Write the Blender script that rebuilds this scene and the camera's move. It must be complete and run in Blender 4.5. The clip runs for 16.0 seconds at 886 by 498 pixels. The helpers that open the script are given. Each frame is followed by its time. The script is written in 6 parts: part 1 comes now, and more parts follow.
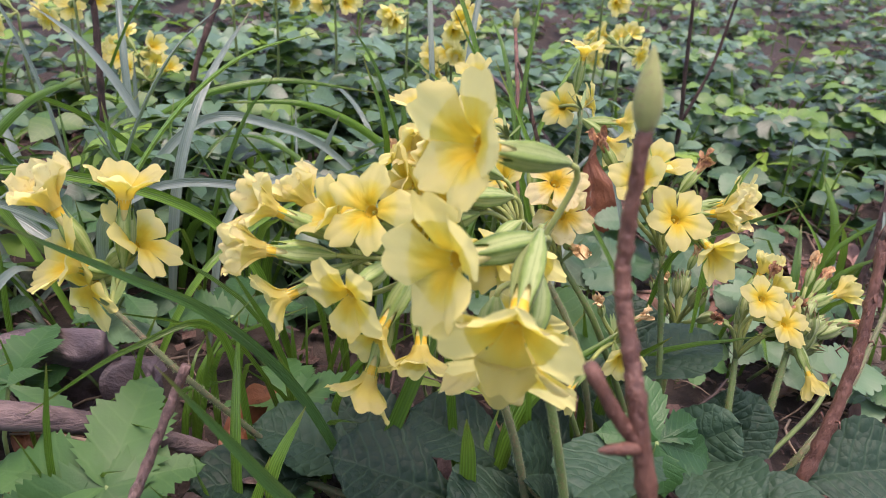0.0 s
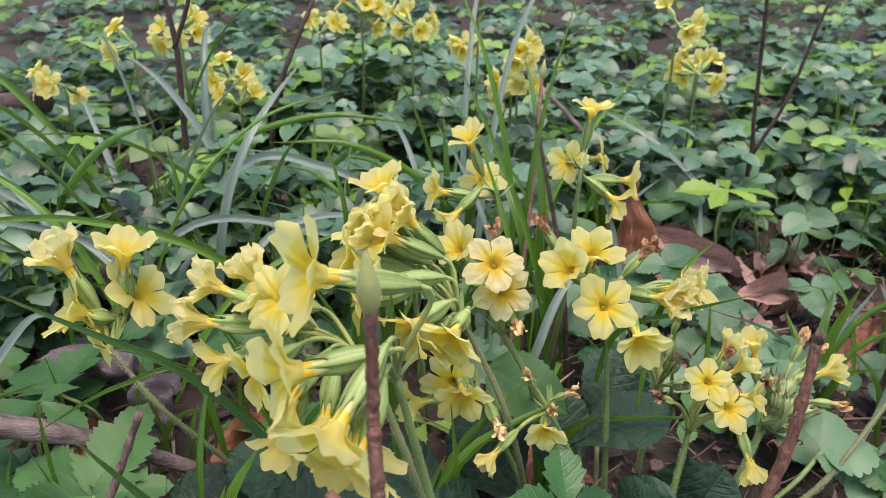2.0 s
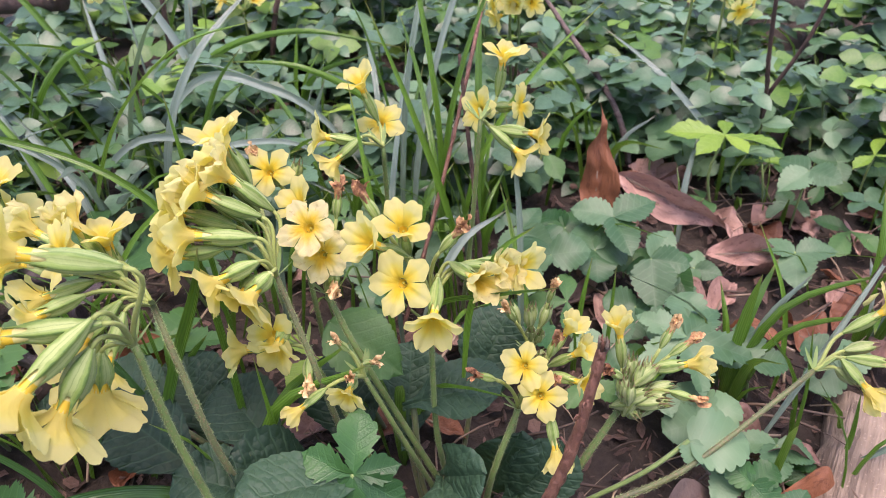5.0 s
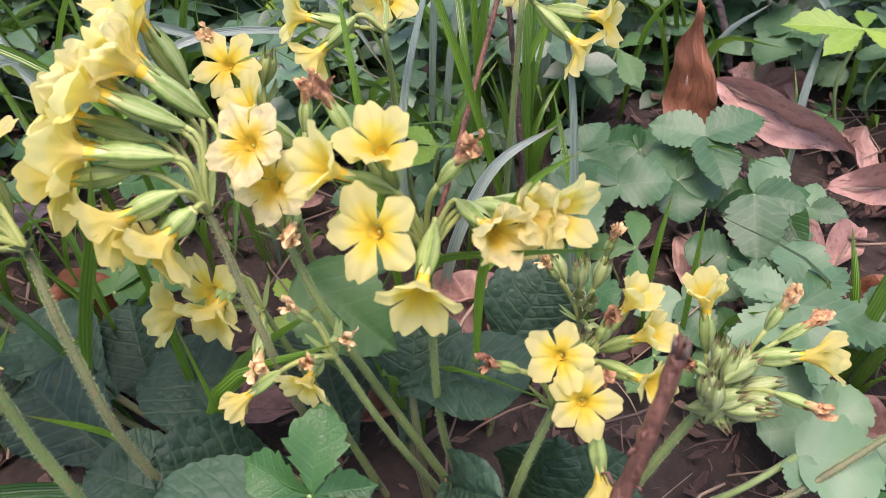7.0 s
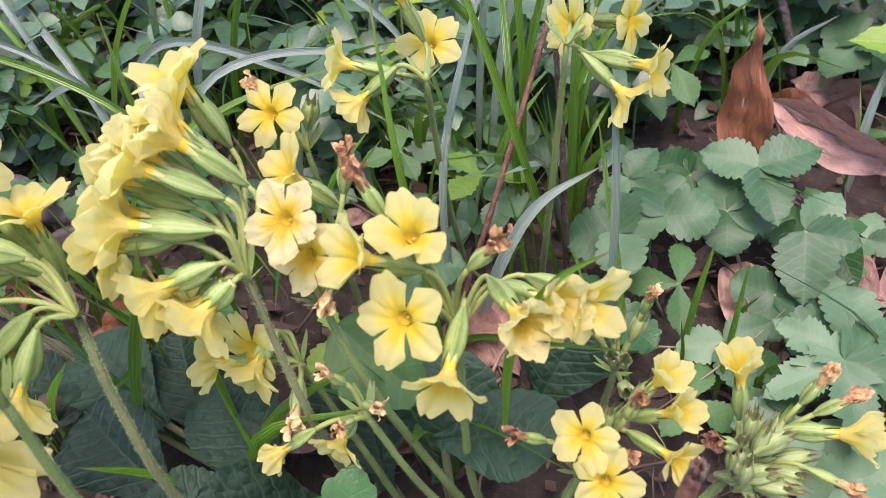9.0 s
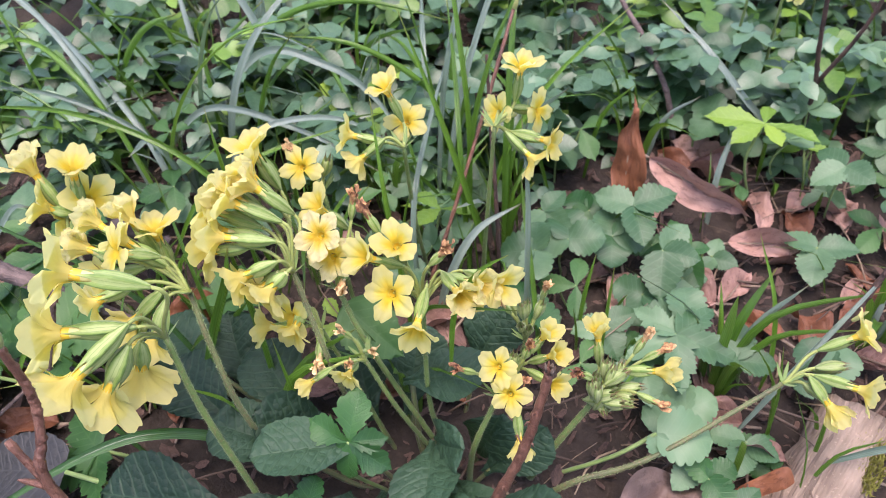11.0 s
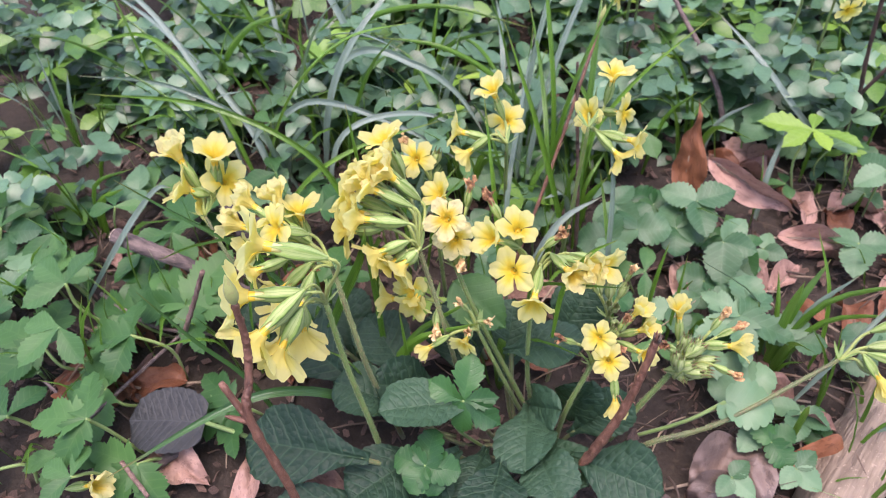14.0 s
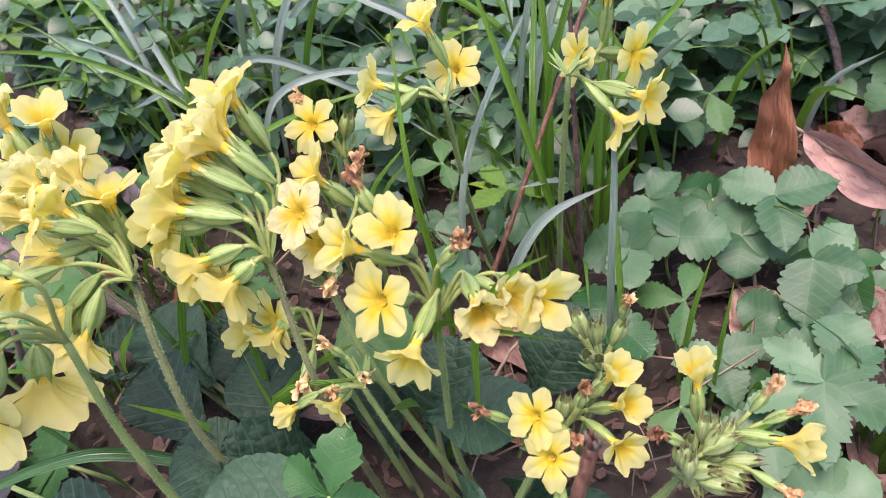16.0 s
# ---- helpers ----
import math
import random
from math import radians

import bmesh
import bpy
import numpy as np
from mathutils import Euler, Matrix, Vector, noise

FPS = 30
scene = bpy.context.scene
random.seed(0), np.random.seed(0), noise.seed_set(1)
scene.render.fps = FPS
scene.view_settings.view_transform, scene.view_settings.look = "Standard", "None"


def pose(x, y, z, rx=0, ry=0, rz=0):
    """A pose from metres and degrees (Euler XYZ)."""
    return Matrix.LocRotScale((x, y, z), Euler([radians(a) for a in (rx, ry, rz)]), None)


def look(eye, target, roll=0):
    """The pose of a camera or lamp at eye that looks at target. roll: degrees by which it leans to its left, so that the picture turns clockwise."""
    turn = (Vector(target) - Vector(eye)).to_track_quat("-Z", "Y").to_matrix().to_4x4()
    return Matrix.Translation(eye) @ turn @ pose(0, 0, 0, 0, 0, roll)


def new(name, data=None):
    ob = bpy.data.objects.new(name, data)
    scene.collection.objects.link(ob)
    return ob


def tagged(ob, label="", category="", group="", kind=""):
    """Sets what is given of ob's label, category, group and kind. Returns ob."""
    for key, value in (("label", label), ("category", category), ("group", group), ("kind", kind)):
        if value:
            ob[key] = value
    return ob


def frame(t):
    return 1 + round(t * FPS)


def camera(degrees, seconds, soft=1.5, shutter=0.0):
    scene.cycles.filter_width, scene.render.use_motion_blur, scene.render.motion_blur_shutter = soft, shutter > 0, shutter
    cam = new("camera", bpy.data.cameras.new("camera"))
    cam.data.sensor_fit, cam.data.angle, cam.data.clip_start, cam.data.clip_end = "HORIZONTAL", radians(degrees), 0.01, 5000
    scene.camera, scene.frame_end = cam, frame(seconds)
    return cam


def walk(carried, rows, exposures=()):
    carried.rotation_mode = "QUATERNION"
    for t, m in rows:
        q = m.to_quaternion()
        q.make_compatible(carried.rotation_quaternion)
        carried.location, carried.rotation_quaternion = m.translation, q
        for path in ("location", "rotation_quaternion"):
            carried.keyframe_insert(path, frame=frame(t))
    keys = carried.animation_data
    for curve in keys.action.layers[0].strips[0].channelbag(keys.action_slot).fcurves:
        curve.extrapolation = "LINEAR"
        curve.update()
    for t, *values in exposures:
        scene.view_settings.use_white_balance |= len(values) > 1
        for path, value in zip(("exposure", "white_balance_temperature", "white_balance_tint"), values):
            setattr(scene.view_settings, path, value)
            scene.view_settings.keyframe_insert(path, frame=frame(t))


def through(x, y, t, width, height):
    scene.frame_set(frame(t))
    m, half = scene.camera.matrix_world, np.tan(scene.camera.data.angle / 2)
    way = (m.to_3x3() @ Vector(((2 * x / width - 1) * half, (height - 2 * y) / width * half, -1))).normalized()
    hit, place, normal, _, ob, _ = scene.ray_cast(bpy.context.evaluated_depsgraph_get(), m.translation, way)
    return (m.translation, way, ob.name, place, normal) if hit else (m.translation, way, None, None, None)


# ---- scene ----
cam = camera(60.0, 16.0, soft=0.85)
cam.data.dof.use_dof = True
cam.data.dof.focus_distance = 0.255
cam.data.dof.aperture_fstop = 27.0
PATH = [
    (0, pose(-0.1094, -0.2376, 0.2197, 63.44, -2.68, -7.36)),
    (0.5, pose(-0.1241, -0.2807, 0.2313, 65.90, -2.60, -8.01)),
    (1, pose(-0.1065, -0.2703, 0.2417, 63.71, -1.70, -3.51)),
    (1.5, pose(-0.0798, -0.2613, 0.2445, 62.73, -1.23, 0.52)),
    (2, pose(-0.0425, -0.2457, 0.2621, 60.97, -0.15, 4.63)),
    (2.5, pose(-0.0145, -0.2359, 0.2782, 58.88, 0.87, 8.88)),
    (3, pose(0.0079, -0.2361, 0.2869, 55.67, 0.27, 12.26)),
    (3.5, pose(0.0312, -0.2332, 0.2846, 53.80, 0.42, 14.25)),
    (4, pose(0.0459, -0.2247, 0.2863, 53.06, 0.82, 15.06)),
    (6.5, pose(0.0659, -0.1620, 0.2511, 48.31, 3.13, 19.93)),
    (7, pose(0.0567, -0.1375, 0.2345, 46.04, 4.06, 21.83)),
    (7.5, pose(0.0512, -0.1236, 0.2323, 45.00, 5.41, 23.89)),
    (8, pose(0.0568, -0.1136, 0.2439, 45.01, 6.65, 26.85)),
    (8.5, pose(0.0625, -0.1137, 0.2469, 44.92, 7.41, 28.17)),
    (9, pose(0.0563, -0.1161, 0.2562, 42.56, 6.18, 25.91)),
    (9.5, pose(0.0683, -0.1308, 0.2690, 44.27, 6.28, 26.72)),
    (12, pose(0.1047, -0.2174, 0.3692, 44.20, 2.57, 23.49)),
    (12.5, pose(0.0965, -0.2208, 0.3709, 44.15, 2.74, 23.74)),
    (13, pose(0.0928, -0.2214, 0.3679, 44.16, 3.20, 24.31)),
    (13.5, pose(0.0817, -0.2334, 0.3717, 43.83, 2.59, 24.88)),
    (14, pose(0.0687, -0.2425, 0.3690, 43.92, 2.44, 25.32)),
    (14.5, pose(0.0854, -0.2312, 0.3737, 43.43, 2.85, 26.96)),
    (15, pose(0.1164, -0.2114, 0.3628, 44.39, 4.28, 28.79)),
    (15.5, pose(0.1126, -0.1767, 0.3305, 44.49, 5.91, 30.35)),
    (16, pose(0.0987, -0.1195, 0.2711, 44.76, 9.48, 34.52)),
]
walk(cam, PATH, [(0.0, 1.49, 7150, 35), (1.0, 1.45, 7100, 34), (1.5, 1.45, 7100, 31), (2.0, 1.43, 7050, 21), (2.5, 1.43, 7100, 15), (3.0, 1.45, 7150, 19), (3.5, 1.46, 7100, 25), (4.0, 1.54, 7050, 31),
                 (6.5, 1.74, 7000, 34), (9.5, 1.74, 6850, 30), (12.0, 1.80, 6750, 29), (15.0, 1.80, 6750, 29), (16.0, 1.82, 6850, 31)])

# ---- light: open shade under a bright overcast sky ----
world = bpy.data.worlds.new("sky")
scene.world = world
world.use_nodes = True
wn = world.node_tree.nodes
sky = wn.new("ShaderNodeTexSky")
sky.sky_type = "NISHITA"
sky.sun_disc = False
sky.sun_elevation = radians(83)
sky.sun_rotation = radians(153)
sky.air_density = 1.0
sky.dust_density = 2.0
world.node_tree.links.new(sky.outputs[0], wn["Background"].inputs[0])
wn["Background"].inputs[1].default_value = 0.15
sun = new("sun", bpy.data.lights.new("sun", "SUN"))
sun.data.energy = 1.6
sun.data.angle = radians(40)
sun.data.color = (1.0, 0.95, 0.88)
sun.matrix_world = look((0, 0, 3), (-0.15, 0.30, 0))

# ---- materials ----
def nodes_of(name):
    m = bpy.data.materials.new(name)
    m.use_nodes = True
    nt = m.node_tree
    return m, nt, nt.nodes, nt.links, nt.nodes["Principled BSDF"]


def link_in(nt, value, socket):
    if isinstance(value, (int, float)):
        socket.default_value = value
    elif isinstance(value, tuple):
        socket.default_value = value
    else:
        nt.links.new(value, socket)


def math_node(nt, op, a, b=None, c=None):
    n = nt.nodes.new("ShaderNodeMath")
    n.operation = op
    for k, v in enumerate((a, b, c)):
        if v is not None:
            link_in(nt, v, n.inputs[k])
    return n.outputs[0]


def noise_node(nt, coord, scale, detail=3.0, rough=0.55):
    n = nt.nodes.new("ShaderNodeTexNoise")
    n.inputs["Scale"].default_value = scale
    n.inputs["Detail"].default_value = detail
    n.inputs["Roughness"].default_value = rough
    if coord is not None:
        nt.links.new(coord, n.inputs["Vector"])
    return n.outputs["Fac"]


def ramp_node(nt, fac, stops):
    n = nt.nodes.new("ShaderNodeValToRGB")
    el = n.color_ramp.elements
    while len(el) < len(stops):
        el.new(0.5)
    for e, (p, c) in zip(el, stops):
        e.position, e.color = p, (*c, 1)
    nt.links.new(fac, n.inputs[0])
    return n.outputs[0]


def mix_col(nt, fac, a, b, mode="MIX"):
    n = nt.nodes.new("ShaderNodeMix")
    n.data_type, n.blend_type = "RGBA", mode
    link_in(nt, fac, n.inputs[0])
    link_in(nt, (*a, 1) if isinstance(a, tuple) else a, n.inputs[6])
    link_in(nt, (*b, 1) if isinstance(b, tuple) else b, n.inputs[7])
    return n.outputs[2]


def bump_node(nt, height, strength, distance, bsdf):
    n = nt.nodes.new("ShaderNodeBump")
    n.inputs["Strength"].default_value = strength
    n.inputs["Distance"].default_value = distance
    nt.links.new(height, n.inputs["Height"])
    nt.links.new(n.outputs[0], bsdf.inputs["Normal"])
    return n.outputs[0]


def coords(nt, which="Object"):
    return nt.nodes.new("ShaderNodeTexCoord").outputs[which]


def split(nt, vec):
    n = nt.nodes.new("ShaderNodeSeparateXYZ")
    nt.links.new(vec, n.inputs[0])
    return n.outputs


def per_object(nt):
    return nt.nodes.new("ShaderNodeObjectInfo").outputs["Random"]


def per_island(nt):
    return nt.nodes.new("ShaderNodeNewGeometry").outputs["Random Per Island"]


def translucent(m, nt, bsdf, colour, amount):
    """Lets a share of the light through a thin leaf or petal."""
    t = nt.nodes.new("ShaderNodeBsdfTranslucent")
    link_in(nt, (*colour, 1) if isinstance(colour, tuple) else colour, t.inputs[0])
    mx = nt.nodes.new("ShaderNodeMixShader")
    mx.inputs[0].default_value = amount
    nt.links.new(bsdf.outputs[0], mx.inputs[1])
    nt.links.new(t.outputs[0], mx.inputs[2])
    nt.links.new(mx.outputs[0], nt.nodes["Material Output"].inputs[0])


def petal_material(name, lip, mid, eye, stain=0.0):
    m, nt, n, l, b = nodes_of(name)
    uv = coords(nt, "UV")
    u, v, _ = split(nt, uv)
    wob = noise_node(nt, uv, 9.0, 3)
    side = math_node(nt, "MULTIPLY", math_node(nt, "ABSOLUTE", math_node(nt, "SUBTRACT", u, 0.5)), 0.34)
    vv = math_node(nt, "ADD", math_node(nt, "ADD", v, side), math_node(nt, "MULTIPLY", math_node(nt, "SUBTRACT", wob, 0.5), 0.20))
    col = ramp_node(nt, vv, [(0.0, mid), (0.10, eye), (0.34, eye), (0.50, mid), (0.68, lip), (1.0, lip)])
    col = mix_col(nt, math_node(nt, "MULTIPLY", per_object(nt), 0.16), col, (0.72, 0.65, 0.24), "MIX")
    veins = math_node(nt, "PINGPONG", math_node(nt, "DIVIDE", u, math_node(nt, "ADD", v, 0.25)), 0.16)
    col = mix_col(nt, math_node(nt, "MULTIPLY", math_node(nt, "LESS_THAN", veins, 0.02), 0.06), col, mid)
    if stain:
        spots = noise_node(nt, coords(nt, "Object"), 420.0, 4, 0.7)
        edge = math_node(nt, "MULTIPLY", math_node(nt, "GREATER_THAN", spots, 0.62), stain)
        col = mix_col(nt, edge, col, (0.36, 0.16, 0.06))
    l.new(col, b.inputs["Base Color"])
    b.inputs["Roughness"].default_value = 0.55
    b.inputs["Specular IOR Level"].default_value = 0.3
    bump_node(nt, math_node(nt, "MULTIPLY_ADD", math_node(nt, "MULTIPLY", veins, 6.0), 0.7, noise_node(nt, uv, 14.0, 3)), 0.45 if stain else 0.22, 0.0007, b)
    translucent(m, nt, b, mix_col(nt, 0.45, col, (0.93, 0.90, 0.30)), 0.66)
    return m


PETAL = petal_material("petal_pale_yellow", (0.680, 0.636, 0.270), (0.690, 0.612, 0.145), (0.73, 0.52, 0.033))
PETAL_BACK = petal_material("petal_outside_lemon", (0.678, 0.638, 0.270), (0.675, 0.630, 0.222), (0.665, 0.615, 0.195))
PETAL_OLD = petal_material("petal_fading", (0.77, 0.70, 0.37), (0.75, 0.62, 0.22), (0.74, 0.50, 0.05), 0.3)
PETAL_AGED = petal_material("petal_bleached", (0.75, 0.68, 0.42), (0.73, 0.61, 0.23), (0.73, 0.47, 0.03), 0.30)


def tube_material():
    m, nt, n, l, b = nodes_of("corolla_tube_yellow")
    x, y, z = split(nt, coords(nt, "Object"))
    f = math_node(nt, "MULTIPLY_ADD", z, 80.0, 1.2)
    col = ramp_node(nt, f, [(0.0, (0.56, 0.58, 0.24)), (0.6, (0.68, 0.63, 0.25)), (1.0, (0.70, 0.62, 0.22))])
    r = math_node(nt, "SQRT", math_node(nt, "ADD", math_node(nt, "MULTIPLY", x, x), math_node(nt, "MULTIPLY", y, y)))
    eye = math_node(nt, "MULTIPLY", math_node(nt, "LESS_THAN", r, 0.00150), math_node(nt, "GREATER_THAN", z, -0.0071))
    col = mix_col(nt, eye, col, (0.74, 0.52, 0.04))
    pin = math_node(nt, "MULTIPLY", math_node(nt, "LESS_THAN", r, 0.00075), math_node(nt, "GREATER_THAN", z, -0.0071))
    col = mix_col(nt, pin, col, (0.42, 0.40, 0.06))
    l.new(col, b.inputs["Base Color"])
    b.inputs["Roughness"].default_value = 0.5
    translucent(m, nt, b, col, 0.3)
    return m


TUBE = tube_material()


def withered_material():
    m, nt, n, l, b = nodes_of("withered_petal")
    c = coords(nt, "Object")
    f = noise_node(nt, c, 330.0, 5, 0.65)
    f = math_node(nt, "ADD", f, math_node(nt, "MULTIPLY", math_node(nt, "SUBTRACT", per_object(nt), 0.5), 0.35))
    col = ramp_node(nt, f, [(0.26, (0.11, 0.045, 0.028)), (0.42, (0.32, 0.150, 0.070)), (0.56, (0.55, 0.34, 0.150)), (0.74, (0.70, 0.55, 0.30))])
    l.new(col, b.inputs["Base Color"])
    b.inputs["Roughness"].default_value = 0.75
    bump_node(nt, noise_node(nt, c, 900.0, 3), 0.5, 0.0005, b)
    translucent(m, nt, b, col, 0.2)
    return m


WITHERED = withered_material()


def calyx_material(name, pale, green, keel, tip=None):
    """Pale skin between five green keels with darker edges."""
    m, nt, n, l, b = nodes_of(name)
    c = coords(nt, "Object")
    x, y, z = split(nt, c)
    ang = math_node(nt, "ARCTAN2", y, x)
    rib = math_node(nt, "ABSOLUTE", math_node(nt, "SINE", math_node(nt, "MULTIPLY", ang, 2.5)))
    wob = noise_node(nt, c, 420.0, 3)
    rib = math_node(nt, "ADD", rib, math_node(nt, "MULTIPLY", math_node(nt, "SUBTRACT", wob, 0.5), 1.1))
    col = ramp_node(nt, rib, [(0.02, keel), (0.20, green), (0.45, green), (0.62, tuple(0.5 * (p + g) for p, g in zip(pale, green))), (0.80, pale)])
    fine = math_node(nt, "ABSOLUTE", math_node(nt, "SINE", math_node(nt, "MULTIPLY_ADD", wob, 1.5, math_node(nt, "MULTIPLY", ang, 7.5))))
    col = mix_col(nt, math_node(nt, "MULTIPLY", math_node(nt, "LESS_THAN", fine, 0.30), 0.40), col, keel)
    col = mix_col(nt, math_node(nt, "MULTIPLY", per_object(nt), 0.30), col, green)
    if tip:
        top = math_node(nt, "MULTIPLY", math_node(nt, "GREATER_THAN", math_node(nt, "MULTIPLY_ADD", wob, 0.004, z), 0.0140), 0.8)
        col = mix_col(nt, top, col, tip)
    l.new(col, b.inputs["Base Color"])
    b.inputs["Roughness"].default_value = 0.6
    b.inputs["Sheen Weight"].default_value = 0.12
    bump_node(nt, noise_node(nt, c, 1300.0, 2), 0.3, 0.0004, b)
    translucent(m, nt, b, col, 0.2)
    return m


CALYX = calyx_material("calyx_striped_green", (0.29, 0.37, 0.13), (0.165, 0.265, 0.052), (0.075, 0.155, 0.028))
CALYX_SEED = calyx_material("seed_calyx_dull_green", (0.30, 0.36, 0.15), (0.18, 0.26, 0.07), (0.09, 0.15, 0.035), (0.13, 0.07, 0.035))


def stem_material(name, low, high, red=0.3):
    m, nt, n, l, b = nodes_of(name)
    c = coords(nt, "Object")
    f = noise_node(nt, c, 60.0, 4, 0.6)
    col = ramp_node(nt, f, [(0.3, low), (0.65, high)])
    fine = noise_node(nt, c, 900.0, 2)
    col = mix_col(nt, math_node(nt, "MULTIPLY", math_node(nt, "GREATER_THAN", fine, 0.58), red), col, (0.20, 0.10, 0.06))
    l.new(col, b.inputs["Base Color"])
    b.inputs["Roughness"].default_value = 0.62
    b.inputs["Sheen Weight"].default_value = 0.08
    bump_node(nt, fine, 0.35, 0.0004, b)
    return m


STEM = stem_material("stem_hairy_green", (0.046, 0.095, 0.020), (0.110, 0.180, 0.042))
STEM_RED = stem_material("stem_hairy_brownish", (0.048, 0.058, 0.023), (0.092, 0.124, 0.038), 0.34)
PEDICEL = stem_material("pedicel_green", (0.115, 0.165, 0.032), (0.24, 0.295, 0.075), 0.15)
PETIOLE = stem_material("petiole_green", (0.09, 0.16, 0.04), (0.18, 0.27, 0.08), 0.15)


def hair_material():
    m, nt, n, l, b = nodes_of("stem_hair_pale")
    b.inputs["Base Color"].default_value = (0.26, 0.34, 0.14, 1)
    b.inputs["Roughness"].default_value = 0.5
    return m


HAIR = hair_material()


def leaf_material(name, dark, light, vein, spacing=0.11, slant=0.55, vein_amount=0.35, rough=0.42, bump=0.5, island=False, through=0.22, crinkle=0.0, spec=0.5, spread=1.4):
    """A leaf: uv runs across (0.5 is the midrib) and along the blade."""
    m, nt, n, l, b = nodes_of(name)
    uv = coords(nt, "UV")
    u, v, _ = split(nt, uv)
    off = math_node(nt, "ABSOLUTE", math_node(nt, "SUBTRACT", u, 0.5))
    wob = math_node(nt, "MULTIPLY", math_node(nt, "SUBTRACT", noise_node(nt, uv, 5.0, 2), 0.5), 0.06)
    lat = math_node(nt, "PINGPONG", math_node(nt, "ADD", math_node(nt, "SUBTRACT", v, math_node(nt, "MULTIPLY", off, slant)), wob), spacing * 0.5)
    lat = math_node(nt, "MULTIPLY", lat, 2.0 / spacing)
    near_vein = math_node(nt, "SMOOTH_MIN", lat, math_node(nt, "MULTIPLY", off, 14.0), 0.2)
    mask = math_node(nt, "SUBTRACT", 1.0, math_node(nt, "MINIMUM", math_node(nt, "MULTIPLY", near_vein, 3.5), 1.0))
    mask = math_node(nt, "MAXIMUM", mask, 0.0)
    rnd = per_island(nt) if island else per_object(nt)
    blotch = noise_node(nt, uv, 4.0, 4, 0.6)
    f = math_node(nt, "MULTIPLY_ADD", math_node(nt, "POWER", rnd, spread), 0.85, math_node(nt, "MULTIPLY_ADD", blotch, 0.6, -0.2))
    col = ramp_node(nt, f, [(0.1, dark), (0.9, light)])
    col = mix_col(nt, math_node(nt, "MULTIPLY", mask, vein_amount), col, vein)
    speck = noise_node(nt, uv, 30.0, 2)
    col = mix_col(nt, math_node(nt, "MULTIPLY", math_node(nt, "GREATER_THAN", speck, 0.72), 0.25), col, (0.16, 0.12, 0.05))
    l.new(col, b.inputs["Base Color"])
    r = math_node(nt, "MULTIPLY_ADD", blotch, 0.25, rough - 0.12)
    l.new(r, b.inputs["Roughness"])
    b.inputs["Specular IOR Level"].default_value = spec
    h = math_node(nt, "MULTIPLY_ADD", mask, -0.3, math_node(nt, "MULTIPLY", noise_node(nt, uv, 22.0, 3), 0.7))
    if crinkle:
        vo = nt.nodes.new("ShaderNodeTexVoronoi")
        vo.inputs["Scale"].default_value = crinkle
        l.new(coords(nt, "Object"), vo.inputs["Vector"])
        h = math_node(nt, "MULTIPLY_ADD", math_node(nt, "MULTIPLY", vo.outputs["Distance"], vo.outputs["Distance"]), -1.8, math_node(nt, "MULTIPLY_ADD", mask, -0.9, math_node(nt, "MULTIPLY", h, 0.6)))
    bump_node(nt, h, bump, 0.0022 if crinkle else 0.0012, b)
    translucent(m, nt, b, mix_col(nt, 0.5, col, (0.20, 0.36, 0.04)), through)
    return m


LEAF_BULLATE = leaf_material("primrose_leaf_wrinkled", (0.008, 0.027, 0.015), (0.026, 0.065, 0.036), (0.042, 0.088, 0.048), 0.10, 0.5, 0.42, 0.58, 0.30, crinkle=340.0, through=0.10, spec=0.26)
LEAF_PURPLE = leaf_material("old_leaf_purplish_black", (0.015, 0.017, 0.018), (0.042, 0.046, 0.050), (0.06, 0.065, 0.068), 0.10, 0.5, 0.30, 0.60, 0.20, crinkle=340.0, through=0.05, spec=0.3)
LEAF_DEEP = leaf_material("leaf_deep_green", (0.011, 0.056, 0.016), (0.032, 0.112, 0.027), (0.07, 0.18, 0.05), 0.15, 0.6, 0.2, 0.36, 0.3, spec=0.35)
LEAF_MID = leaf_material("leaf_mid_green", (0.017, 0.068, 0.020), (0.060, 0.150, 0.044), (0.11, 0.20, 0.075), 0.14, 0.6, 0.22, 0.50, 0.18, spec=0.3)
LEAF_DARK = leaf_material("leaf_blue_green", (0.024, 0.080, 0.030), (0.100, 0.192, 0.098), (0.14, 0.24, 0.13), 0.15, 0.6, 0.18, 0.48, 0.10, spec=0.4)
LEAF_FRESH = leaf_material("leaf_fresh_green", (0.018, 0.070, 0.018), (0.050, 0.135, 0.034), (0.09, 0.18, 0.055), 0.16, 0.6, 0.22, 0.5, 0.14, spec=0.3)
LEAF_BRIGHT = leaf_material("leaf_young_yellow_green", (0.10, 0.22, 0.02), (0.22, 0.36, 0.04), (0.26, 0.40, 0.10), 0.15, 0.6, 0.3, 0.45, 0.4, through=0.35)
CARPET_A = leaf_material("carpet_leaf_green", (0.011, 0.050, 0.014), (0.090, 0.188, 0.102), (0.14, 0.25, 0.14), 0.16, 0.6, 0.18, 0.40, 0.08, island=True, spec=0.55, spread=1.6)
CARPET_B = leaf_material("carpet_leaf_young", (0.048, 0.140, 0.022), (0.175, 0.325, 0.050), (0.21, 0.36, 0.08), 0.16, 0.6, 0.2, 0.42, 0.12, island=True, through=0.35)


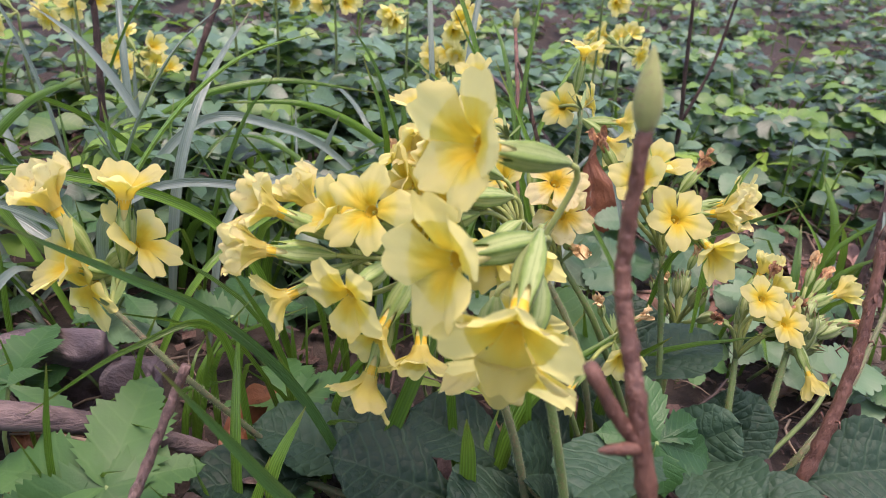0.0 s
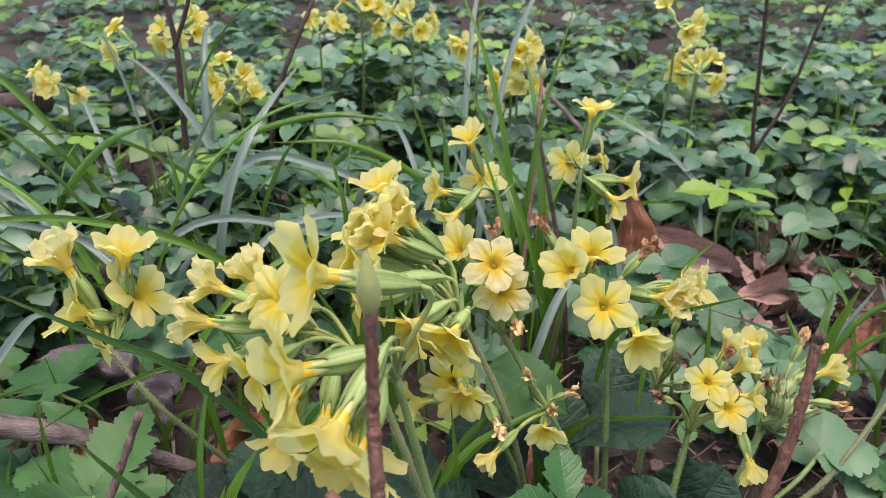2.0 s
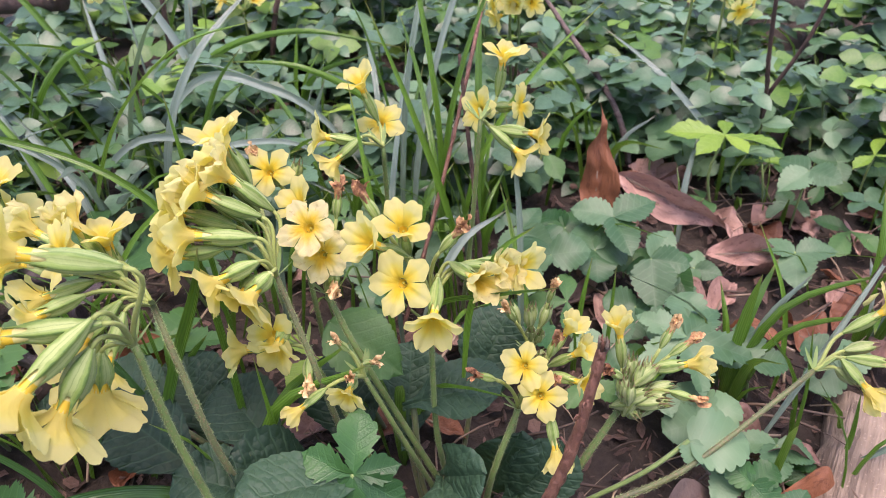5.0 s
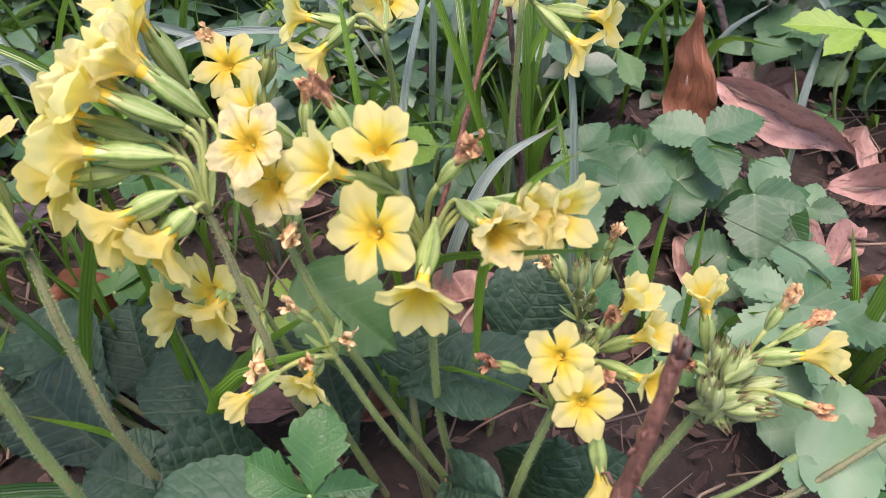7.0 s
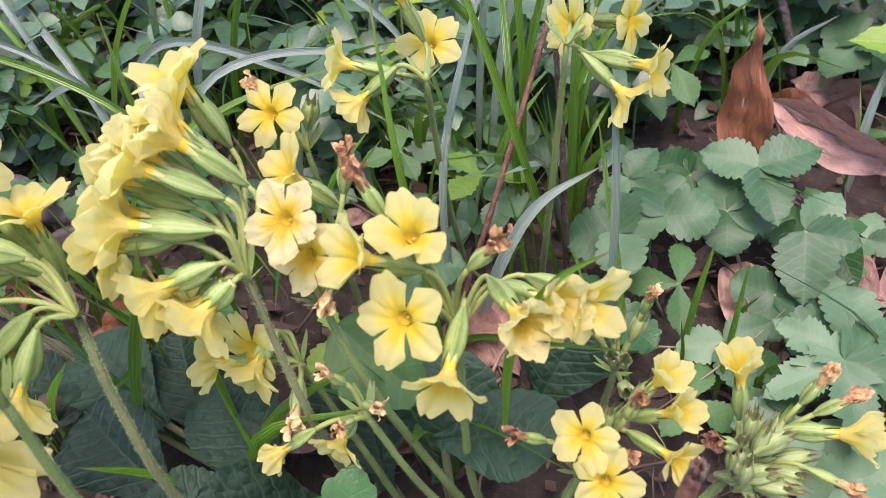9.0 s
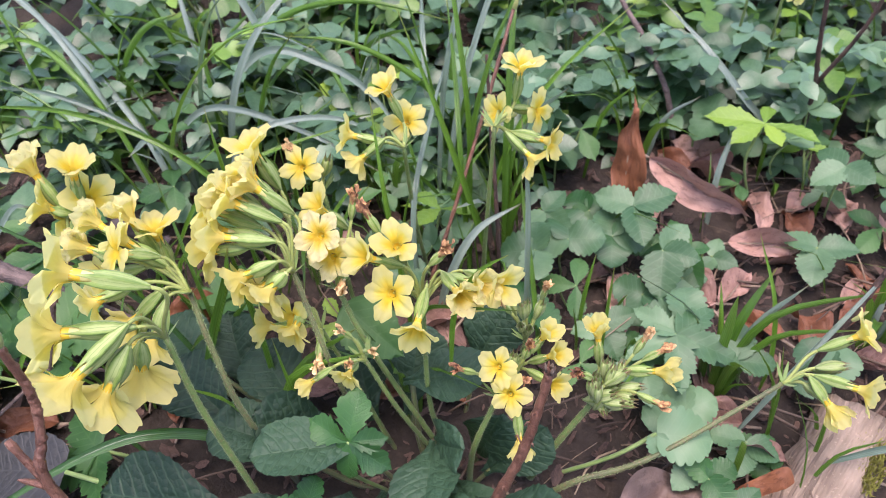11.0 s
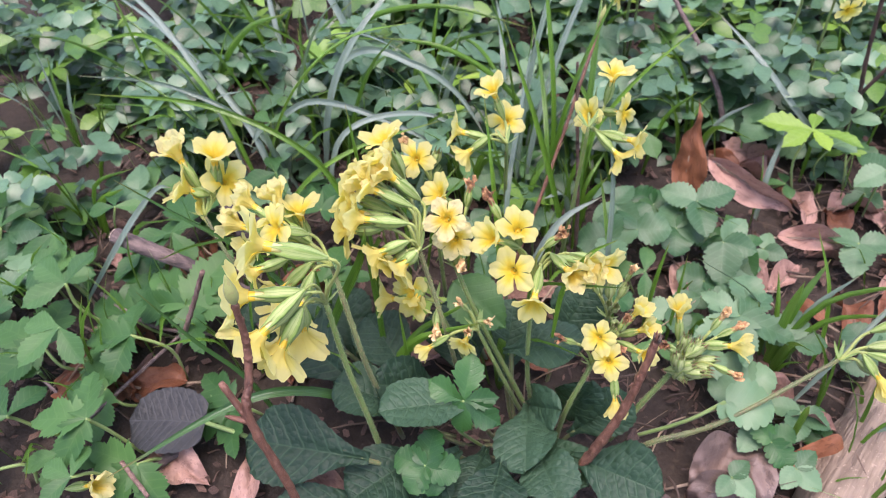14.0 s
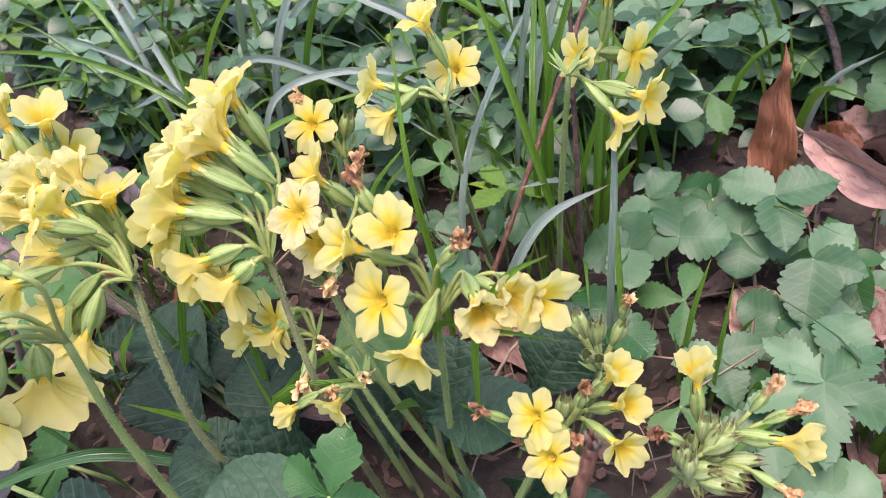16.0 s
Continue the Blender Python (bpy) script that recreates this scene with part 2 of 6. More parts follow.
def grass_material(name, dark, light, rough=0.38, ribs=0.6):
    m, nt, n, l, b = nodes_of(name)
    uv = coords(nt, "UV")
    u, v, _ = split(nt, uv)
    line = math_node(nt, "PINGPONG", u, 0.09)
    rnd = per_object(nt)
    f = math_node(nt, "MULTIPLY_ADD", rnd, 0.6, math_node(nt, "MULTIPLY", noise_node(nt, uv, 3.0, 3), 0.5))
    col = ramp_node(nt, f, [(0.15, dark), (0.85, light)])
    rib = math_node(nt, "MULTIPLY", math_node(nt, "DIVIDE", line, 0.09), ribs)
    col = mix_col(nt, rib, col, tuple(0.55 * v for v in dark))
    tip = ramp_node(nt, v, [(0.0, (0, 0, 0)), (0.88, (0, 0, 0)), (1.0, (0.6, 0.6, 0.6))])
    col = mix_col(nt, tip, col, (0.26, 0.18, 0.06))
    l.new(col, b.inputs["Base Color"])
    b.inputs["Roughness"].default_value = rough
    bump_node(nt, math_node(nt, "MULTIPLY", line, 8.0), 0.6, 0.0004, b)
    translucent(m, nt, b, mix_col(nt, 0.5, col, (0.2, 0.36, 0.04)), 0.25)
    return m


GRASS = grass_material("grass_green", (0.034, 0.105, 0.012), (0.130, 0.290, 0.030), 0.30)
GRASS_DEEP = grass_material("grass_dark_blue_green", (0.018, 0.070, 0.018), (0.060, 0.165, 0.050), 0.26, 0.4)
# green grass with the sky's pale sheen put into its base colour
GRASS_SKY_SHEEN = grass_material("grass_painted_sky_sheen", (0.09, 0.15, 0.11), (0.25, 0.32, 0.28), 0.25, 0.2)


def bark_material(name, dark, light, scale=300.0, rough=0.7, stretch=(1, 1, 0.25), relief=1.0, cracks=0.55):
    m, nt, n, l, b = nodes_of(name)
    c = coords(nt, "Object")
    mp = nt.nodes.new("ShaderNodeMapping")
    mp.inputs["Scale"].default_value = stretch
    l.new(c, mp.inputs[0])
    f = noise_node(nt, mp.outputs[0], scale, 5, 0.65)
    big = noise_node(nt, c, scale * 0.12, 3)
    col = ramp_node(nt, math_node(nt, "MULTIPLY_ADD", big, 0.5, math_node(nt, "MULTIPLY", f, 0.5)), [(0.36, dark), (0.62, light)])
    crack = math_node(nt, "LESS_THAN", noise_node(nt, mp.outputs[0], scale * 0.55, 3), 0.40)
    col = mix_col(nt, math_node(nt, "MULTIPLY", crack, cracks), col, tuple(v * 0.5 for v in dark))
    l.new(col, b.inputs["Base Color"])
    b.inputs["Roughness"].default_value = rough
    pale = math_node(nt, "GREATER_THAN", noise_node(nt, c, scale * 1.7, 2), 0.66)
    col = mix_col(nt, math_node(nt, "MULTIPLY", pale, 0.4), col, tuple(min(1, v * 1.5) for v in light))
    l.new(col, b.inputs["Base Color"])
    bump_node(nt, math_node(nt, "MULTIPLY_ADD", crack, -cracks, f), relief, 0.0035, b)
    return m


TWIG = bark_material("twig_bark_red_brown", (0.075, 0.031, 0.020), (0.190, 0.088, 0.056), 560.0, 0.45, (1, 1, 0.45), 0.55, 0.30)
TWIG_DARK = bark_material("twig_bark_dark", (0.022, 0.014, 0.011), (0.085, 0.045, 0.032), 420.0)
LOG = bark_material("branch_bark_grey_brown", (0.040, 0.028, 0.026), (0.150, 0.110, 0.098), 420.0, 0.8, (0.12, 1, 1), 0.7, 0.4)
STICK = bark_material("stick_bark_pinkish_brown", (0.085, 0.048, 0.038), (0.235, 0.150, 0.122), 520.0, 0.7, (1, 1, 0.3), 0.8, 0.4)
WOOD = bark_material("weathered_wood", (0.085, 0.060, 0.042), (0.265, 0.205, 0.152), 300.0, 0.85, (1, 0.08, 1))
WOOD_CUT = bark_material("pale_cut_wood", (0.34, 0.27, 0.20), (0.52, 0.43, 0.33), 500.0)
BUD = stem_material("bud_scales_green_brown", (0.15, 0.18, 0.045), (0.32, 0.35, 0.12), 0.25)


def plain(name, colour, rough, scale=500.0, amount=0.4):
    m, nt, n, l, b = nodes_of(name)
    c = coords(nt, "Object")
    f = noise_node(nt, c, scale, 4, 0.6)
    lo = tuple(v * (1 - amount) for v in colour)
    hi = tuple(min(1, v * (1 + amount)) for v in colour)
    l.new(ramp_node(nt, f, [(0.3, lo), (0.7, hi)]), b.inputs["Base Color"])
    b.inputs["Roughness"].default_value = rough
    bump_node(nt, f, 0.5, 0.001, b)
    return m


MOSS = plain("moss_yellow_green", (0.20, 0.20, 0.035), 0.9, 700.0)


def dead_leaf_material(name, dark, light, island=False):
    m, nt, n, l, b = nodes_of(name)
    uv = coords(nt, "UV")
    u, v, _ = split(nt, uv)
    off = math_node(nt, "ABSOLUTE", math_node(nt, "SUBTRACT", u, 0.5))
    lat = math_node(nt, "PINGPONG", math_node(nt, "SUBTRACT", v, math_node(nt, "MULTIPLY", off, 0.6)), 0.06)
    vein = math_node(nt, "MAXIMUM", math_node(nt, "LESS_THAN", lat, 0.008), math_node(nt, "LESS_THAN", off, 0.016))
    blot = noise_node(nt, uv, 5.0, 5, 0.65)
    rnd = per_island(nt) if island else per_object(nt)
    f = math_node(nt, "MULTIPLY_ADD", rnd, 0.5, math_node(nt, "MULTIPLY_ADD", blot, 0.9, -0.2))
    col = ramp_node(nt, f, [(0.1, dark), (0.9, light)])
    col = mix_col(nt, math_node(nt, "MULTIPLY", vein, 0.14), col, light)
    patch = math_node(nt, "GREATER_THAN", noise_node(nt, uv, 7.0, 4, 0.7), 0.58)
    col = mix_col(nt, math_node(nt, "MULTIPLY", patch, 0.45), col, dark)
    l.new(col, b.inputs["Base Color"])
    b.inputs["Roughness"].default_value = 0.55
    bump_node(nt, math_node(nt, "MULTIPLY_ADD", vein, 0.3, math_node(nt, "MULTIPLY", blot, 2.0)), 0.6, 0.0016, b)
    translucent(m, nt, b, col, 0.15)
    return m


DEAD_RED = dead_leaf_material("dead_leaf_red_brown", (0.072, 0.024, 0.012), (0.26, 0.100, 0.046))
DEAD_TAN = dead_leaf_material("dead_leaf_tan", (0.095, 0.046, 0.036), (0.44, 0.265, 0.210))
DEAD_BROWN = dead_leaf_material("dead_leaf_dull_brown", (0.060, 0.040, 0.034), (0.225, 0.158, 0.132))
DEAD_DARK = dead_leaf_material("dead_leaf_blackish", (0.028, 0.021, 0.022), (0.125, 0.095, 0.095))
DEAD_MIX = dead_leaf_material("leaf_litter", (0.020, 0.012, 0.010), (0.19, 0.112, 0.084), island=True)


def soil_material():
    m, nt, n, l, b = nodes_of("forest_soil")
    c = coords(nt, "Object")
    big, fine = noise_node(nt, c, 14.0, 4), noise_node(nt, c, 220.0, 6, 0.7)
    col = ramp_node(nt, math_node(nt, "MULTIPLY_ADD", big, 0.4, math_node(nt, "MULTIPLY", fine, 0.6)),
                    [(0.3, (0.011, 0.008, 0.006)), (0.55, (0.034, 0.024, 0.017)), (0.75, (0.085, 0.060, 0.043))])
    l.new(col, b.inputs["Base Color"])
    b.inputs["Roughness"].default_value = 0.95
    bump_node(nt, fine, 0.9, 0.004, b)
    return m


SOIL = soil_material()


def straw_material():
    m, nt, n, l, b = nodes_of("dry_straw")
    f = math_node(nt, "MULTIPLY_ADD", per_island(nt), 0.7, math_node(nt, "MULTIPLY", noise_node(nt, coords(nt, "Object"), 200.0, 3), 0.3))
    l.new(ramp_node(nt, f, [(0.1, (0.035, 0.021, 0.015)), (0.6, (0.11, 0.072, 0.048)), (0.95, (0.30, 0.23, 0.15))]), b.inputs["Base Color"])
    b.inputs["Roughness"].default_value = 0.7
    return m


STRAW = straw_material()

# ---- geometry helpers ----
def mesh_of(name, verts, faces, uvs=None):
    me = bpy.data.meshes.new(name)
    me.from_pydata(verts, [], faces)
    if uvs is not None:
        layer = me.uv_layers.new(name="UVMap")
        flat = np.array(uvs, dtype=np.float32)
        idx = np.empty(len(me.loops), dtype=np.int32)
        me.loops.foreach_get("vertex_index", idx)
        layer.data.foreach_set("uv", flat[idx].ravel())
    me.polygons.foreach_set("use_smooth", [True] * len(me.polygons))
    me.update()
    return me


def part(name, me, material, parent=None, label="", m=None):
    """Links a mesh as one object, as a part of parent where that is given."""
    if not me.materials:
        me.materials.append(material)
    ob = new(name, me)
    if parent is not None:
        ob.parent = parent
    if m is not None:
        ob.matrix_basis = m
    if label:
        ob["label"] = label
    return ob


def thing(name, at, label, category, group="", kind=""):
    ob = new(name)
    ob.empty_display_size = 0.01
    ob.location = at
    return tagged(ob, label, category, group, kind)


def bez(p0, p1, p2, p3, n):
    out = []
    for k in range(n + 1):
        t = k / n
        out.append((1 - t) ** 3 * p0 + 3 * (1 - t) ** 2 * t * p1 + 3 * (1 - t) * t * t * p2 + t ** 3 * p3)
    return out


def smooth_path(points, n=6):
    """A smooth line through the points."""
    pts = [Vector(p) for p in points]
    out = []
    for k in range(len(pts) - 1):
        a, b = pts[k], pts[k + 1]
        ta = (b - pts[k - 1]) / 2 if k else (b - a)
        tb = (pts[k + 2] - a) / 2 if k + 2 < len(pts) else (b - a)
        seg = bez(a, a + ta / 3, b - tb / 3, b, n)
        out += seg if k == len(pts) - 2 else seg[:-1]
    return out


def frames_along(pts, up=(0.13, 0.31, 0.94)):
    """Side and up vectors carried along a line."""
    up = Vector(up)
    out = []
    for k, p in enumerate(pts):
        d = (pts[min(k + 1, len(pts) - 1)] - pts[max(k - 1, 0)])
        d = d.normalized() if d.length > 1e-9 else Vector((0, 0, 1))
        side = d.cross(up)
        if side.length < 0.05:
            side = d.cross(Vector((1, 0, 0)))
        side.normalize()
        up = side.cross(d).normalized()
        out.append((side, up, d))
    return out


def tube_data(pts, radii, sides=7, wobble=0.0, cap=True):
    verts, faces = [], []
    fr = frames_along(pts)
    for k, (p, (s, u, d)) in enumerate(zip(pts, fr)):
        for j in range(sides):
            a = 2 * math.pi * j / sides
            r = radii[k] * (1 + wobble * (random.random() - 0.5))
            verts.append(p + s * (r * math.cos(a)) + u * (r * math.sin(a)))
    for k in range(len(pts) - 1):
        for j in range(sides):
            a, b = k * sides + j, k * sides + (j + 1) % sides
            faces.append((a, b, b + sides, a + sides))
    if cap:
        faces.append(tuple(range(sides))[::-1])
        faces.append(tuple((len(pts) - 1) * sides + j for j in range(sides)))
    return verts, faces


def tube_mesh(name, pts, radii, sides=7, wobble=0.0):
    return mesh_of(name, *tube_data(pts, radii, sides, wobble))


def hair_data(pts, radii, count, length):
    """Many fine single hairs standing off a stem."""
    verts, faces = [], []
    fr = frames_along(pts)
    for _ in range(count):
        t = random.random() * (len(pts) - 1)
        k = min(int(t), len(pts) - 2)
        p = pts[k].lerp(pts[k + 1], t - k)
        r = radii[k] + (radii[k + 1] - radii[k]) * (t - k)
        s, u, d = fr[k]
        a = random.random() * 2 * math.pi
        o = s * math.cos(a) + u * math.sin(a)
        w = d * 0.00004
        tip = p + o * (r + length * random.uniform(0.5, 1.1)) + d * random.uniform(-0.3, 0.3) * length
        n = len(verts)
        verts += [p + o * r * 0.9 - w, p + o * r * 0.9 + w, tip]
        faces.append((n, n + 1, n + 2))
    return verts, faces


def hair_mesh(name, pts, radii, count, length):
    return mesh_of(name, *hair_data(pts, radii, count, length))


def leaf_mesh(name, L, W, shape="ovate", teeth=0, depth=0.12, fold=0.25, droop=0.2, curl=0.1, bumps=0.0, crumple=0.0, nv=14, nu=6, rnd=None):
    """A leaf blade that starts at the origin and runs along +y, upper side up."""
    rnd = rnd or random
    ph = rnd.random() * 6
    verts, faces, uvs = [], [], []
    for i in range(nv + 1):
        v = i / nv
        if shape == "ovate":
            h = math.sin(math.pi * min(1, v ** 0.75)) ** 0.8 if 0 < v < 1 else 0.0
        elif shape == "obovate":
            h = (0.16 + 0.84 * math.sin(math.pi * 0.5 * min(1, v / 0.68)) ** 2.2) * (1 if v < 0.68 else math.sqrt(max(0, 1 - ((v - 0.68) / 0.32) ** 2.2)))
        elif shape == "round":
            h = math.sqrt(max(0, 1 - (2 * min(1, 0.08 + 0.92 * v) - 1) ** 2)) if v < 1 else 0.0
        elif shape == "wedge":
            h = (0.12 + 0.88 * math.sin(math.pi * 0.5 * min(1, v / 0.62)) ** 1.5) * (1 if v < 0.62 else max(0.05, 1 - ((v - 0.62) / 0.38) ** 1.7))
        elif shape == "cut":
            lobe = (v * 2.7 + 0.2) % 1.0
            h = math.sin(math.pi * min(1, v ** 0.72)) ** 0.75 * (0.60 + 0.40 * lobe ** 0.7) * (0.84 + 0.16 * ((v * 13.5) % 1.0)) if 0 < v < 1 else 0.0
        else:
            h = max(0.02, math.sin(math.pi * v) ** 0.6) * (1 - 0.3 * v)
        if teeth:
            saw = (v * teeth) % 1.0 if shape in ("wedge", "obovate") else abs(math.sin(math.pi * v * teeth)) ** 0.5
            h *= 1 - depth * (1 - saw) * (1 if v < 0.97 else 0)
        hw = max(W * 0.5 * h, 0.0002)
        for j in range(nu + 1):
            u = 2 * j / nu - 1
            x = u * hw
            y = L * v - (0.10 * L * abs(u) * (0.3 if v > 0.9 else 0))
            z = fold * abs(x) - droop * L * v * v + curl * hw * math.sin(ph + 5 * v) * u
            if bumps:
                lat = abs(((v - 0.25 * abs(u)) * 11) % 1.0 - 0.5) * 2
                z += bumps * (lat ** 0.7 - 0.5) * (1 - abs(u) ** 3) * min(1, hw / (0.3 * W)) + bumps * 1.2 * min(1, abs(u) * 4)
                z += bumps * 0.7 * noise.noise(Vector((x * 160, y * 160, ph)))
                z += bumps * 2.2 * math.sin(8 * v + ph + (2 if u > 0 else 0)) * abs(u) ** 3
            if crumple:
                q = Vector((x * 55, y * 55, ph))
                z += crumple * (noise.noise(q) + 0.5 * noise.noise(q * 2.7))
                x += 0.4 * crumple * noise.noise(q + Vector((9, 0, 0)))
            verts.append((x, y, z))
            uvs.append((0.5 + 0.5 * u * h, v))
    for i in range(nv):
        for j in range(nu):
            a = i * (nu + 1) + j
            faces.append((a, a + 1, a + nu + 2, a + nu + 1))
    return mesh_of(name, verts, faces, uvs)


def aim(at, direction, up=(0, 0, 1), roll=0.0):
    """A pose at a point whose +y runs along the direction and whose +z is as near to up as can be."""
    y = Vector(direction).normalized()
    x = y.cross(Vector(up))
    if x.length < 1e-4:
        x = Vector((1, 0, 0))
    x.normalize()
    z = x.cross(y)
    m = Matrix((x, y, z)).transposed().to_4x4()
    return Matrix.Translation(at) @ m @ Matrix.Rotation(roll, 4, "Y")


def face_pose(at, normal, roll):
    q = Vector(normal).normalized().to_track_quat("Z", "Y").to_matrix().to_4x4()
    return Matrix.Translation(at) @ q @ Matrix.Rotation(roll, 4, "Z")


# ---- ground ----
def ground_z(x, y):
    near = math.exp(-((x * x + y * y) / 0.5))
    return 0.012 - 0.12 * x / (1 + abs(x) / 0.6) * (0.35 + 0.65 * near) + 0.006 * noise.noise(Vector((x * 9, y * 9, 0))) + 0.05 * noise.noise(Vector((x * 0.5, y * 0.5, 3))) * (1 - near)


def make_ground():
    n = 150
    line = [math.copysign(0.55 * abs(s) + 80 * abs(s) ** 7, s) for s in np.linspace(-1.3, 1.3, n)]
    verts = [(x, y + 0.15, ground_z(x, y + 0.15) + 0.003 * noise.noise(Vector((x * 60, y * 60, 1)))) for y in line for x in line]
    faces = [(j * n + i, j * n + i + 1, j * n + n + i + 1, j * n + n + i) for j in range(n - 1) for i in range(n - 1)]
    ob = part("ground", mesh_of("ground", verts, faces), SOIL)
    tagged(ob, "dark damp woodland soil strewn with dead leaves", "ground", kind="structure")


make_ground()

# ---- flowers ----
def petal_mesh(k, rise, ruffle=1.0, wide=1.0, bend=0.32, recurve=1.0):
    """One heart-shaped lobe with its share of the funnel: out of the tube along +z, then over towards +y."""
    rnd = random.Random(50 + k)
    L, W, notch = 0.0120 * rnd.uniform(0.95, 1.05), 0.0034 * wide * rnd.uniform(0.94, 1.08), rnd.uniform(0.06, 0.11)
    nu, nv = 14, 14
    ph, back = rnd.random() * 6, rnd.uniform(0.05, 0.40) * (1.8 if rise > 0.5 else 1.0) * recurve
    line, r, z = [], 0.00162, -0.0050
    for i in range(61):
        s = i / 60
        q = min(1, s / bend)
        q = q * q * (3 - 2 * q)
        a = 1.38 + (rise - 1.38) * q - back * max(0, s - 0.5) * 2
        line.append((r, z, a))
        r += L / 60 * math.cos(a)
        z += L / 60 * math.sin(a)
    verts, faces, uvs = [], [], []
    for i in range(nv + 1):
        v = i / nv
        q = min(1, v / 0.66)
        hw = 0.0011 + W * q ** 1.6 * (1.6 - 0.6 * q) * (1 - 0.10 * max(0, (v - 0.7) / 0.3) ** 2)
        for j in range(nu + 1):
            u = 2 * j / nu - 1
            x = u * hw
            edge = 1 - 0.36 * abs(u) ** 2.4 * v ** 2.0 - notch * math.exp(-(u / 0.25) ** 2) * v ** 5 - 0.02 * math.sin(4 * u + ph) * v ** 4
            s = v * edge * 60
            i0 = min(59, int(s))
            r, z, a = (p + (q - p) * (s - i0) for p, q in zip(line[i0], line[i0 + 1]))
            f = max(0.0, min(1.0, (0.50 - v) / 0.35))
            t = max(-0.75, min(0.75, x / r))
            px, py = f * r * math.sin(t) + (1 - f) * x, f * r * math.cos(t) + (1 - f) * r
            lift = v * (0.00050 * math.sin(3 * u + ph) + 0.00020 * math.sin(7 * u + 2 * ph) * v + ruffle * 0.0006 * noise.noise(Vector((u * 2.2, v * 3, ph)))) - 0.0008 * u * u * v - 0.0007 * v * math.exp(-(u / 0.22) ** 2)
            if ruffle > 1.5:
                lift += 0.0012 * v * noise.noise(Vector((u * 3.5, v * 4, ph + 5)))
            verts.append((px, py - lift * math.sin(a), z + lift * math.cos(a)))
            uvs.append((0.5 + 0.5 * u, v))
    for i in range(nv):
        for j in range(nu):
            a = i * (nu + 1) + j
            faces.append((a, a + 1, a + nu + 2, a + nu + 1))
    inner, skin = len(faces), 8
    rows = [tuple(p) for p in verts[:(skin + 1) * (nu + 1)]]
    for i, (x, y, z) in enumerate(rows):
        d = math.hypot(x, y) or 1.0
        thick = 0.00022 * (1 - (i // (nu + 1)) / skin) + 0.00003
        verts.append((x + thick * x / d, y + thick * y / d, z - thick * 0.6))
        uvs.append(uvs[i])
    base = (nv + 1) * (nu + 1)
    for i in range(skin):
        for j in range(nu):
            a = base + i * (nu + 1) + j
            faces.append((a, a + nu + 1, a + nu + 2, a + 1))
    me = mesh_of("petal", verts, faces, uvs)
    me.polygons.foreach_set("material_index", [0] * inner + [1] * (len(faces) - inner))
    return me


PETALS = [petal_mesh(k, 0.02 + 0.10 * k) for k in range(4)]
PETALS_CUP = [petal_mesh(4 + k, 0.50 + 0.11 * k, 1.2, 1.0) for k in range(5)]
PETALS_OLD = [petal_mesh(10 + k, 0.74 + 0.14 * k, 3.2, 1.05) for k in range(5)]
PETALS_BLOOM = [petal_mesh(40 + k, 0.34 + 0.09 * k, 1.0, 1.12, 0.40, 0.35) for k in range(4)]
PETALS_BELL = [petal_mesh(30 + k, 1.00 + 0.09 * k, 1.2, 0.95) for k in range(4)]
PETALS_AGED = [petal_mesh(20 + k, 0.05 + 0.08 * k, 2.0) for k in range(4)]
for p in PETALS_AGED:
    p.materials.append(PETAL_AGED)
    p.materials.append(PETAL_BACK)
for p in PETALS + PETALS_CUP + PETALS_BELL + PETALS_BLOOM:
    p.materials.append(PETAL)
    p.materials.append(PETAL_BACK)
for p in PETALS_OLD:
    p.materials.append(PETAL_OLD)
    p.materials.append(PETAL_BACK)


def corolla_mesh():
    """The slender tube, with its shallow throat and the pin's head in it."""
    prof = [(-0.0043, 0.00155), (-0.0056, 0.00150), (-0.0075, 0.00140), (-0.0100, 0.00125), (-0.0122, 0.0011)]
    inner = [(-0.0066, 0.0012), (-0.0070, 0.0007), (-0.0056, 0.0005), (-0.0051, 0.0003)]
    sides = 12
    verts, faces = [], []
    for z, r in prof + inner:
        for j in range(sides):
            a = 2 * math.pi * j / sides
            verts.append((r * math.cos(a), r * math.sin(a), z))
    ring = len(prof) * sides
    for j in range(sides):
        k = (j + 1) % sides
        for i in range(len(prof) - 1):
            faces.append((i * sides + j, i * sides + k, (i + 1) * sides + k, (i + 1) * sides + j))
        faces.append((j, k, ring + k, ring + j))
        for i in range(len(inner) - 1):
            faces.append((ring + i * sides + j, ring + i * sides + k, ring + (i + 1) * sides + k, ring + (i + 1) * sides + j))
    faces.append(tuple((len(prof) - 1) * sides + j for j in range(sides)))
    faces.append(tuple(ring + (len(inner) - 1) * sides + j for j in range(sides)))
    return mesh_of("corolla", verts, faces)


COROLLA = corolla_mesh()


